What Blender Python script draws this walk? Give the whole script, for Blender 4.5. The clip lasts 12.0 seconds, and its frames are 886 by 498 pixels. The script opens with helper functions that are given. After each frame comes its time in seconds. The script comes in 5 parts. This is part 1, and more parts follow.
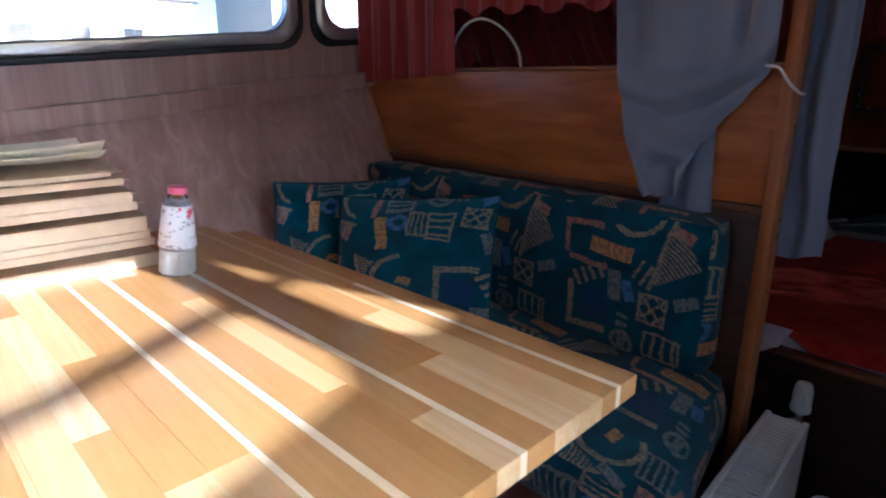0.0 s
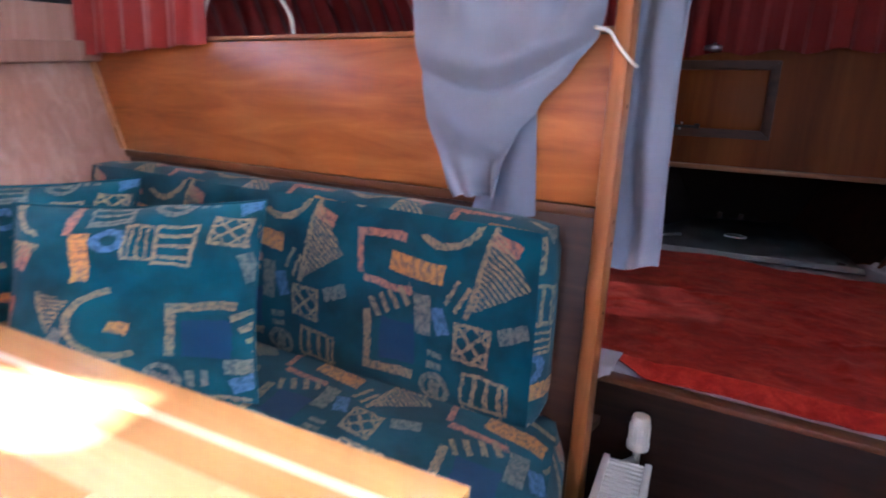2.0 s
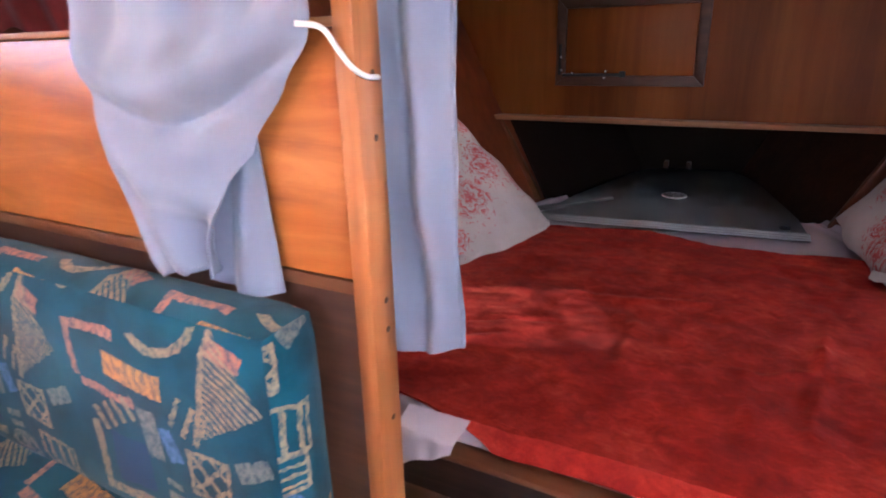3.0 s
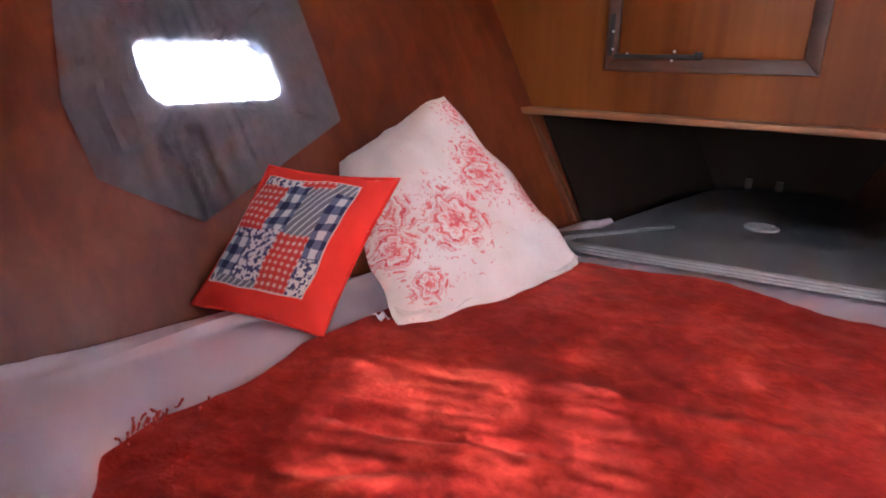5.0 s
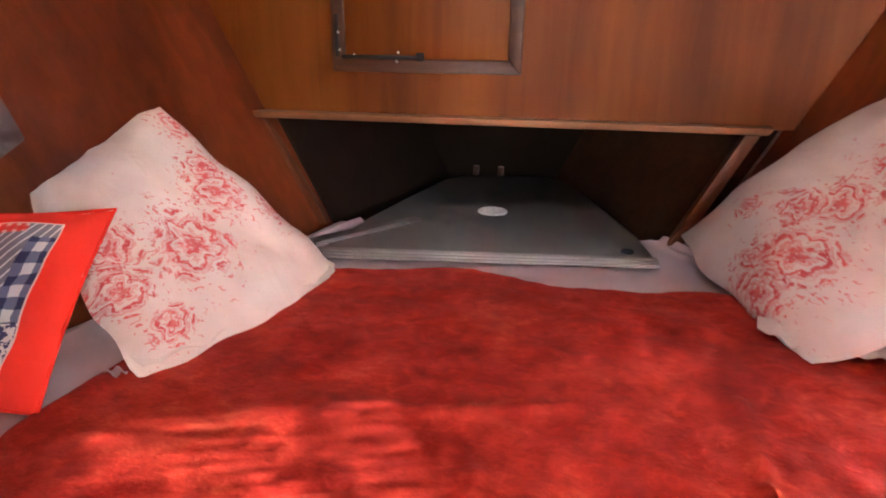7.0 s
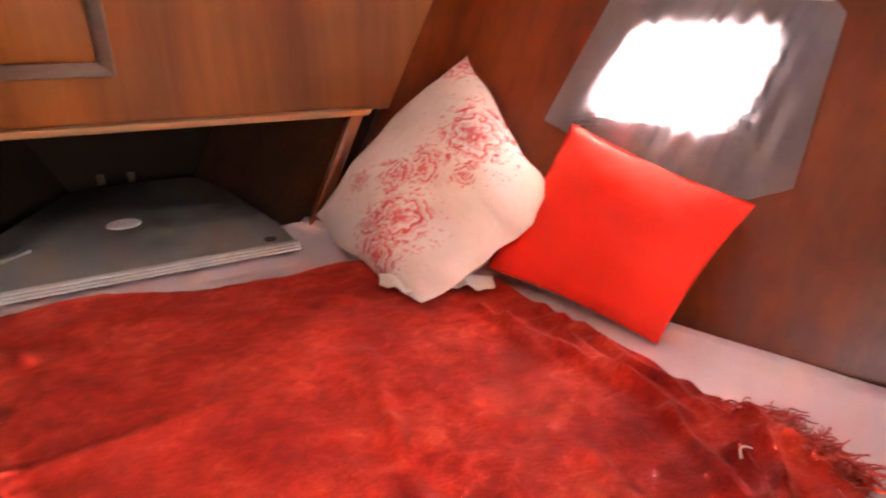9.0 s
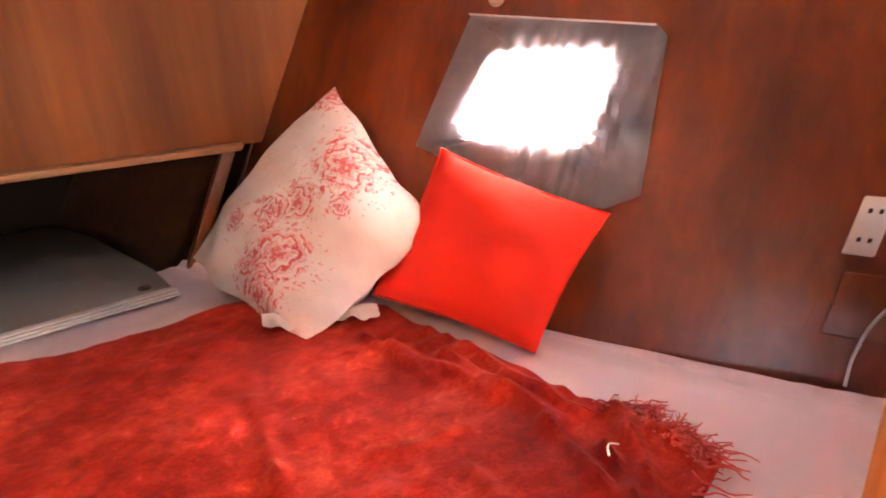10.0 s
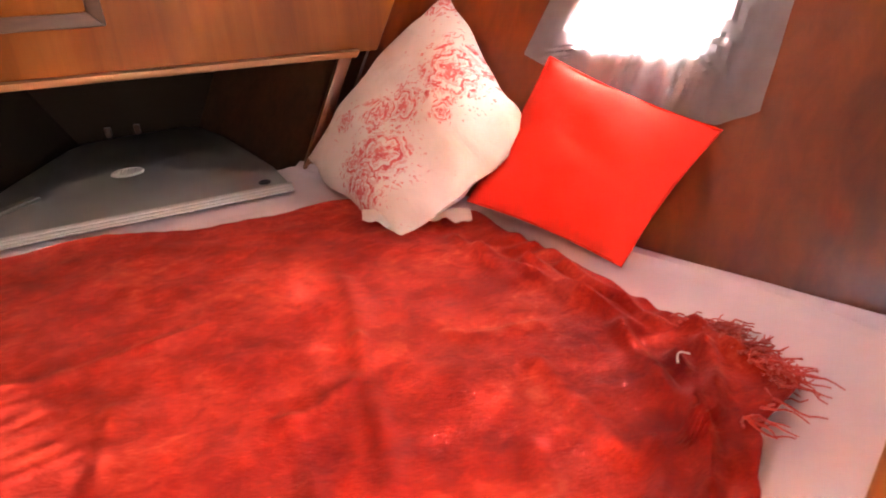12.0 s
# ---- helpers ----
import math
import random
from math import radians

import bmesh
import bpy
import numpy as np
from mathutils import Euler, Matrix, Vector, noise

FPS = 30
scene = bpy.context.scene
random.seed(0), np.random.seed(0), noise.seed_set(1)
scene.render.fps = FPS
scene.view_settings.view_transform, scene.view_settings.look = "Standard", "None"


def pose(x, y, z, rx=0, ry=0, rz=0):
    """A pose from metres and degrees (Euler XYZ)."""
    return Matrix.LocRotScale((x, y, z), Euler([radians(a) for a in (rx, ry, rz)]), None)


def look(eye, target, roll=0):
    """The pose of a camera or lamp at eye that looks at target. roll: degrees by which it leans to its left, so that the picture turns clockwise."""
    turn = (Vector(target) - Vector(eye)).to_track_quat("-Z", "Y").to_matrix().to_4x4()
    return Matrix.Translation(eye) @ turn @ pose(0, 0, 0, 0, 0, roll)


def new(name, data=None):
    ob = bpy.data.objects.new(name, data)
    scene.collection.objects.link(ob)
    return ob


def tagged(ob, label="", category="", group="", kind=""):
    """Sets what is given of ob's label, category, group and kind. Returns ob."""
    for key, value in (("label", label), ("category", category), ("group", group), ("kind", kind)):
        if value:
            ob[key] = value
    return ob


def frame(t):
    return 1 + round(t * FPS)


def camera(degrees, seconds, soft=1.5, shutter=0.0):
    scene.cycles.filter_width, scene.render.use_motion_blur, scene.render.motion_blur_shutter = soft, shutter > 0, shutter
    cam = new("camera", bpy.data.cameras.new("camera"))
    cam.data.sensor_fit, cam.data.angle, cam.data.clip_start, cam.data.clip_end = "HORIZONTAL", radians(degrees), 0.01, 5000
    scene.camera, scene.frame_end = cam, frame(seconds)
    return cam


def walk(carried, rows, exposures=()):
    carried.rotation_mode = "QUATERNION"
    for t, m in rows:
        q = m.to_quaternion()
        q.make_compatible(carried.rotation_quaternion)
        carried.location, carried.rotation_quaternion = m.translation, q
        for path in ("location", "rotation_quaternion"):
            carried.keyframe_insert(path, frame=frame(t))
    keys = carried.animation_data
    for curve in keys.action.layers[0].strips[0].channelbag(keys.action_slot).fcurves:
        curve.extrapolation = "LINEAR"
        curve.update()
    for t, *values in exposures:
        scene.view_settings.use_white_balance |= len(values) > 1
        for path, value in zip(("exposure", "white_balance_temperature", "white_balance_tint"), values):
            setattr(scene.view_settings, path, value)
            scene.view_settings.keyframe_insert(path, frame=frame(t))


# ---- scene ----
cam = camera(73.9, 12.0, soft=1.9, shutter=0.4)
PATH = [
    (0, (0.504, 0.632, 1.263), (-0.941, 1.899, 0.71), 0.1),
    (0.5, (0.535, 0.681, 1.293), (-0.847, 1.98, 0.656), 1.5),
    (1, (0.497, 0.79, 1.272), (-0.762, 2.218, 0.66), -0.9),
    (1.5, (0.39, 0.899, 1.242), (-0.738, 2.434, 0.633), 1.0),
    (2, (0.295, 0.966, 1.15), (-0.67, 2.657, 0.691), 2.8),
    (2.5, (0.389, 1.272, 1.288), (-0.496, 2.957, 0.675), -1.9),
    (3, (0.427, 1.461, 1.27), (-0.477, 3.117, 0.607), -1.5),
    (3.5, (0.366, 1.614, 1.258), (-0.495, 3.287, 0.582), -0.8),
    (5.5, (0.285, 2.161, 1.142), (-0.815, 3.7, 0.493), 0.6),
    (6, (0.265, 2.189, 1.15), (-0.573, 3.884, 0.497), -0.0),
    (6.5, (0.273, 2.163, 1.169), (-0.222, 3.992, 0.53), 1.0),
    (8.5, (0.342, 2.037, 1.207), (0.615, 3.854, 0.418), -1.7),
    (9, (0.388, 2.054, 1.222), (1.1, 3.777, 0.497), -0.6),
    (9.5, (0.425, 2.052, 1.235), (1.249, 3.735, 0.534), -0.4),
    (10, (0.438, 2.02, 1.253), (1.44, 3.609, 0.568), -2.8),
    (10.5, (0.376, 2.012, 1.271), (1.261, 3.559, 0.363), -5.2),
    (11, (0.349, 1.999, 1.252), (1.075, 3.578, 0.262), -5.9),
    (11.5, (0.341, 1.977, 1.255), (1.029, 3.589, 0.292), -4.4),
    (12, (0.46, 1.954, 1.199), (1.069, 3.648, 0.329), -3.0),
]
EXPOSURE = [(0, 2.45, 4700, 12), (0.6, 2.55, 4450, 12), (1.0, 3.15, 4400, 13), (1.5, 4.15, 4600, 15), (2.0, 4.85, 4900, 16), (2.5, 5.25, 5300, 17), (3.0, 5.85, 5300, 19), (3.5, 6.45, 5300, 20), (5.3, 6.95, 5700, 23), (6.7, 7.05, 6400, 26), (8.3, 7.3, 7500, 32), (9.5, 7.35, 7800, 33), (11.0, 7.4, 7900, 33), (12, 7.55, 7900, 33)]
walk(cam, [(t, look(eye, target, roll)) for t, eye, target, roll in PATH], EXPOSURE)

# ---------------------------------------------------------------- light
SUN_FROM = Vector((1.63, 0.49, 0.495)).normalized()
world = bpy.data.worlds.new("sky")
scene.world = world
world.use_nodes = True
wn = world.node_tree
sky = wn.nodes.new("ShaderNodeTexSky")
sky.sky_type, sky.sun_disc = "NISHITA", False
sky.sun_elevation = math.asin(SUN_FROM.z)
sky.sun_rotation = math.atan2(SUN_FROM.x, SUN_FROM.y)
wn.links.new(sky.outputs[0], wn.nodes["Background"].inputs[0])
wn.nodes["Background"].inputs[1].default_value = 0.05


def lamp(name, kind, energy, m, size=0.0, size_y=0.0, color=(1, 1, 1)):
    d = bpy.data.lights.new(name, kind)
    d.energy, d.color = energy, color
    if kind == "AREA":
        d.shape, d.size, d.size_y = "RECTANGLE", size, size_y
    else:
        d.angle = radians(0.6)
    ob = new(name, d)
    ob.matrix_world = m
    return ob


lamp("sun", "SUN", 5.0, look(SUN_FROM * 20, (0, 0, 0)), color=(1.0, 0.95, 0.87))
FILL_TOP = 1.875
# sky light at the saloon windows; fill lamps aft and overhead in added openings
# weak aft fill at the made-up opening in the unseen after wall
lamp("aft_fill_light", "AREA", 0.006, look((0.55, -1.02, 1.45), (0.35, 2.0, 0.9)), 0.7, 0.75, (0.92, 0.96, 1.0))
lamp("fore_fill_light", "AREA", 0.0036, look((0.22, 2.95, FILL_TOP), (0.22, 2.95, 0.0)), 0.46, 0.46, (1.0, 0.97, 0.93))
lamp("window_light", "AREA", 0.032, look((1.56, 0.75, 1.5), (-0.5, 1.2, 0.8)), 1.2, 0.3, (1.0, 0.97, 0.92))
lamp("window_light", "AREA", 0.012, look((-1.60, 0.9, 1.55), (0.5, 1.3, 0.7)), 1.3, 0.28, (0.92, 0.96, 1.0))


# ---------------------------------------------------------------- materials
class V:
    """A number of a node graph, with arithmetic."""

    def __init__(self, tree, sock):
        self.t, self.s = tree, sock

    def op(self, kind, *others):
        n = self.t.nodes.new("ShaderNodeMath")
        n.operation = kind
        for i, o in enumerate((self, *others)):
            if isinstance(o, V):
                self.t.links.new(o.s, n.inputs[i])
            else:
                n.inputs[i].default_value = o
        return V(self.t, n.outputs[0])

    def __add__(self, o): return self.op("ADD", o)
    def __sub__(self, o): return self.op("SUBTRACT", o)
    def __mul__(self, o): return self.op("MULTIPLY", o)
    def __truediv__(self, o): return self.op("DIVIDE", o)
    def __lt__(self, o): return self.op("LESS_THAN", o)
    def __gt__(self, o): return self.op("GREATER_THAN", o)
    def floor(self): return self.op("FLOOR")
    def fract(self): return self.op("FRACT")
    def abs(self): return self.op("ABSOLUTE")
    def sin(self): return self.op("SINE")
    def sqrt(self): return self.op("SQRT")
    def max(self, o): return self.op("MAXIMUM", o)
    def min(self, o): return self.op("MINIMUM", o)


class Mat:
    """A principled material under construction."""

    def __init__(self, name, rough=0.5, metal=0.0):
        self.m = bpy.data.materials.new(name)
        self.m.use_nodes = True
        self.t = self.m.node_tree
        self.b = self.t.nodes["Principled BSDF"]
        self.b.inputs["Roughness"].default_value = rough
        self.b.inputs["Metallic"].default_value = metal
        self.c = self.t.nodes.new("ShaderNodeTexCoord")

    def link(self, a, b):
        self.t.links.new(a.s if isinstance(a, V) else a, b)

    def coords(self, kind="Object", scale=(1, 1, 1), rot=(0, 0, 0)):
        n = self.t.nodes.new("ShaderNodeMapping")
        n.inputs["Scale"].default_value = scale
        n.inputs["Rotation"].default_value = [radians(a) for a in rot]
        self.link(self.c.outputs[kind], n.inputs[0])
        return n.outputs[0]

    def noise(self, vec, scale, detail=4, rough=0.55, distort=0.0):
        n = self.t.nodes.new("ShaderNodeTexNoise")
        n.inputs["Scale"].default_value, n.inputs["Detail"].default_value = scale, detail
        n.inputs["Roughness"].default_value, n.inputs["Distortion"].default_value = rough, distort
        self.link(vec, n.inputs["Vector"])
        return V(self.t, n.outputs[0])

    def ramp(self, f, stops):
        n = self.t.nodes.new("ShaderNodeValToRGB")
        e = n.color_ramp.elements
        while len(e) < len(stops):
            e.new(0.5)
        for el, (p, c) in zip(e, stops):
            el.position, el.color = p, (*c, 1)
        self.link(f, n.inputs[0])
        return n.outputs[0]

    def mix(self, f, a, b, mode="MIX"):
        n = self.t.nodes.new("ShaderNodeMix")
        n.data_type, n.blend_type = "RGBA", mode
        for v, i in ((f, 0), (a, 6), (b, 7)):
            if isinstance(v, V):
                self.link(v, n.inputs[i])
            elif isinstance(v, (int, float)):
                n.inputs[i].default_value = v
            elif isinstance(v, tuple):
                n.inputs[i].default_value = (*v, 1)
            else:
                self.link(v, n.inputs[i])
        return n.outputs[2]

    def random(self):
        return V(self.t, self.t.nodes.new("ShaderNodeObjectInfo").outputs["Random"])

    def xyz(self, vec):
        n = self.t.nodes.new("ShaderNodeSeparateXYZ")
        self.link(vec, n.inputs[0])
        return [V(self.t, o) for o in n.outputs]

    def join(self, x, y, z=0.0):
        n = self.t.nodes.new("ShaderNodeCombineXYZ")
        for i, v in enumerate((x, y, z)):
            if isinstance(v, V):
                self.link(v, n.inputs[i])
            else:
                n.inputs[i].default_value = v
        return n.outputs[0]

    def white(self, vec):
        n = self.t.nodes.new("ShaderNodeTexWhiteNoise")
        self.link(vec, n.inputs["Vector"])
        return self.xyz(n.outputs["Color"])

    def color(self, c):
        self.link(c, self.b.inputs["Base Color"]) if not isinstance(c, tuple) else setattr(self.b.inputs["Base Color"], "default_value", (*c, 1))
        return self

    def rough(self, f, lo, hi):
        self.link((f * (hi - lo) + lo).min(1.0), self.b.inputs["Roughness"])
        return self

    def bump(self, f, strength, dist=0.002):
        n = self.t.nodes.new("ShaderNodeBump")
        n.inputs["Strength"].default_value, n.inputs["Distance"].default_value = strength, dist
        self.link(f, n.inputs["Height"])
        self.link(n.outputs[0], self.b.inputs["Normal"])
        return self


def wood(name, dark, mid, light, stretch, rough=(0.3, 0.5), scale=6.0, bump=0.15, band=0.5, pieces=0.0, coat=0.0, spread=0.16):
    k = Mat(name)
    v = k.coords("Object", stretch)
    grain = k.noise(v, scale, 8, 0.62, 0.6)
    broad = k.noise(v, scale * 0.22, 3, 0.5, 0.3)
    f = grain * (1 - band) + broad * band
    if pieces:
        f = f + (k.random() - 0.5) * pieces
    col = k.ramp(f, [(0.5 - spread, dark), (0.5, mid), (0.5 + spread, light)])
    stain = k.noise(k.coords("Object"), 3.5, 3)
    col = k.mix(stain * 0.35, col, k.mix(0.5, col, dark), "MIX")
    k.color(col).bump(grain, bump, 0.0015)
    k.b.inputs["Roughness"].default_value = sum(rough) / 2
    if coat:
        k.b.inputs["Coat Weight"].default_value, k.b.inputs["Coat Roughness"].default_value = coat, 0.15
    return k.m


def plain(name, col, rough=0.5, metal=0.0, var=0.12, scale=8.0, bump=0.05, grain=120.0):
    k = Mat(name, rough, metal)
    n = k.noise(k.coords("Object"), scale, 5)
    k.color(k.mix(n * (var * 2), tuple(c * (1 - var) for c in col), tuple(min(1, c * (1 + var)) for c in col)))
    k.rough(n, max(0, rough - 0.1), min(1, rough + 0.12)).bump(k.noise(k.coords("Object"), grain, 3), bump, 0.001)
    return k.m


def cloth(name, col, col2=None, sheen=0.3, wrinkle=9.0, bump=0.35, through_light=0.0, rough=0.85, weave=900.0):
    k = Mat(name, rough)
    col2 = col2 or tuple(c * 0.75 for c in col)
    o = k.coords("Object")
    n = k.noise(o, wrinkle, 5, 0.6, 0.4)
    k.color(k.mix(n, col2, col))
    fine = k.noise(o, weave, 2)
    k.bump(n * 1.0 + fine * 0.06, bump, 0.01)
    k.b.inputs["Sheen Weight"].default_value = sheen
    return k.m


def velvet():
    k = Mat("red_velvet", 0.8)
    o = k.coords("Object", (1, 1.25, 1))
    big = k.noise(o, 5.2, 3, 0.55, 0.5)
    mid = k.noise(k.coords("Object", (1, 1.3, 1), (0, 0, -20)), 25.0, 4, 0.6, 0.6)
    nap = k.noise(k.coords("Object", (1, 1.8, 1), (0, 0, 25)), 105.0, 4, 0.7, 0.4)
    f = (big - 0.5) * 0.62 + (mid - 0.5) * 0.5 + (nap - 0.5) * 0.28 + 0.49
    k.color(k.ramp(f, [(0.30, (0.18, 0.0045, 0.003)), (0.46, (0.28, 0.011, 0.005)), (0.58, (0.40, 0.025, 0.011)), (0.76, (0.62, 0.085, 0.038))]))
    k.bump(f * 0.7 + k.noise(o, 120, 4, 0.7) * 0.3, 0.55, 0.009)
    k.b.inputs["Sheen Weight"].default_value = 0.18
    k.b.inputs["Sheen Roughness"].default_value = 0.35
    k.b.inputs["Sheen Tint"].default_value = (1.0, 0.28, 0.16, 1)
    k.b.inputs["Specular IOR Level"].default_value = 0.2
    return k.m


class Motifs:
    """Woven motifs of one repeat of the upholstery, gathered by tone."""

    def __init__(self, k, x, y):
        self.k, self.x, self.y = k, x, y
        self.tone = {}

    def add(self, tone, mask):
        self.tone[tone] = self.tone[tone].max(mask) if tone in self.tone else mask

    def at(self, cx, cy, turn=0.0):
        dx, dy = self.x - cx, self.y - cy
        if not turn:
            return dx, dy
        c, n = math.cos(radians(turn)), math.sin(radians(turn))
        return dx * c + dy * n, dy * c - dx * n

    def rect(self, tone, cx, cy, hw, hh, turn=0.0):
        a, b = self.at(cx, cy, turn)
        self.add(tone, (a.abs() < hw) * (b.abs() < hh))

    def ring(self, tone, cx, cy, r, w, cut=None):
        a, b = self.at(cx, cy)
        m = ((a * a + b * b).sqrt() - r).abs() < w
        if cut is not None:
            m = m * (b * cut[1] + a * cut[0] > cut[2])
        self.add(tone, m)

    def angle(self, tone, cx, cy, ax, ay, w):
        """An L from its corner, with arms to ax and ay."""
        self.rect(tone, cx + ax / 2, cy, abs(ax) / 2 + w, w)
        self.rect(tone, cx, cy + ay / 2, w, abs(ay) / 2)

    def stripes(self, tone, cx, cy, hw, hh, pitch, turn=0.0, fill=0.5):
        a, b = self.at(cx, cy, turn)
        self.add(tone, (a.abs() < hw) * (b.abs() < hh) * ((a / pitch).fract() < fill))

    def grate(self, tone, cx, cy, hw, hh, pitch, upright, turn=0.0):
        """A framed rectangle with bars across it."""
        a, b = self.at(cx, cy, turn)
        ax, ay = a.abs(), b.abs()
        bars = (((a if upright else b) / pitch).fract() < 0.36)
        rim = (ax > hw - 0.007).max(ay > hh - 0.007)
        self.add(tone, (ax < hw) * (ay < hh) * bars.max(rim))

    def crossed(self, tone, cx, cy, hw, turn):
        a, b = self.at(cx, cy, turn)
        ax, ay = a.abs(), b.abs()
        rim = (ax.max(ay) > hw - 0.007).max((ax - ay).abs() < 0.005).max(((ax + ay - hw).abs()) < 0.004)
        self.add(tone, (ax < hw) * (ay < hw) * rim)

    def fan(self, tone, cx, cy, w, h, turn):
        """A hatched wedge."""
        a, b = self.at(cx, cy, turn)
        inside = (b.abs() < (a + w) * (h / (2 * w))) * (a < w) * (a > -w)
        lines = (((b - a * 0.5) / 0.011).fract() < 0.62).max(a > w - 0.009)
        self.add(tone, inside * lines)


REPEAT_X, REPEAT_Y = 0.40, 0.56


def patterned_fabric():
    k = Mat("teal_motif_fabric", 0.9)
    u, v, _ = k.xyz(k.c.outputs["UV"])
    ragged = (k.noise(k.join(u, v), 75, 3, 0.65) - 0.5) * 0.011
    bent = (k.noise(k.join(v, u), 9, 2) - 0.5) * 0.018
    x = ((u + ragged + bent + 0.44) / REPEAT_X).fract() * REPEAT_X - 0.34
    y = ((v * -1.0 + ragged - bent + 0.968) / REPEAT_Y).fract() * REPEAT_Y
    p = Motifs(k, x, y)
    p.fan("tan", 0.005, 0.10, 0.05, 0.10, 195)
    p.rect("pink", 0.005, 0.035, 0.03, 0.014, 20)
    p.rect("orange", -0.17, 0.105, 0.06, 0.020, 6)
    p.angle("pink", -0.30, 0.052, 0.095, 0.085, 0.0075)
    p.ring("tan", -0.115, -0.02, 0.075, 0.007, (0.3, 1.0, 0.045))
    p.rect("pink", -0.235, 0.150, 0.058, 0.008, 4)
    p.stripes("tan", -0.225, 0.180, 0.055, 0.020, 0.027, -28, 0.45)
    p.rect("grey", -0.155, 0.195, 0.018, 0.040)
    p.rect("blue", -0.115, 0.200, 0.016, 0.026, -18)
    p.stripes("tan", -0.075, 0.150, 0.030, 0.026, 0.024, 28, 0.35)
    p.crossed("tan", -0.050, 0.232, 0.037, 4)
    p.rect("grey", 0.030, 0.195, 0.030, 0.014, -20)
    p.angle("tan", -0.285, 0.325, 0.10, -0.115, 0.009)
    p.rect("deep", -0.215, 0.262, 0.040, 0.042)
    p.ring("grey", -0.125, 0.340, 0.029, 0.006)
    p.rect("grey", -0.125, 0.340, 0.012, 0.020, 15)
    p.rect("grey", -0.128, 0.270, 0.017, 0.006)
    p.rect("grey", -0.128, 0.292, 0.017, 0.006)
    p.grate("tan", -0.020, 0.325, 0.048, 0.036, 0.026, True, 3)
    p.grate("tan", -0.026, 0.385, 0.042, 0.030, 0.014, False, 3)
    p.ring("tan", -0.245, 0.425, 0.070, 0.007, (0.25, 1.0, -0.02))
    p.rect("orange", -0.240, 0.415, 0.013, 0.020, 12)
    p.grate("grey", -0.120, 0.445, 0.050, 0.040, 0.018, True, -4)
    p.rect("orange", 0.010, 0.485, 0.062, 0.017, -4)
    p.ring("blue", -0.030, 0.440, 0.022, 0.008)
    p.angle("pink", -0.145, 0.510, 0.090, 0.040, 0.008)
    p.fan("tan", -0.285, 0.520, 0.030, 0.055, 70)
    p.rect("grey", -0.205, 0.520, 0.030, 0.012, 25)
    worn = k.noise(k.join(u * 1.0, v * 0.7), 110, 4, 0.7)
    chalk = ((worn - 0.32) * 4.0).max(0.3).min(1.0)
    ground = k.ramp(k.noise(k.join(u, v), 10, 4), [(0.35, (0.0, 0.034, 0.056)), (0.65, (0.0, 0.066, 0.105))])
    c = k.mix(p.tone["deep"] * 0.8, ground, (0.008, 0.035, 0.11))
    c = k.mix(p.tone["blue"] * chalk, c, (0.07, 0.15, 0.32))
    c = k.mix(p.tone["grey"] * chalk, c, (0.17, 0.17, 0.15))
    c = k.mix(p.tone["pink"] * chalk, c, (0.37, 0.15, 0.10))
    c = k.mix(p.tone["tan"] * chalk, c, k.mix(k.noise(k.join(u, v), 7, 2), (0.20, 0.16, 0.11), (0.36, 0.24, 0.13)))
    c = k.mix(p.tone["orange"] * chalk, c, (0.46, 0.21, 0.06))
    k.color(c).bump(k.noise(k.join(u, v), 700, 2) * 0.3 + k.noise(k.join(u, v), 12, 3), 0.3, 0.004)
    k.b.inputs["Sheen Weight"].default_value = 0.1
    k.b.inputs["Specular IOR Level"].default_value = 0.25
    return k.m


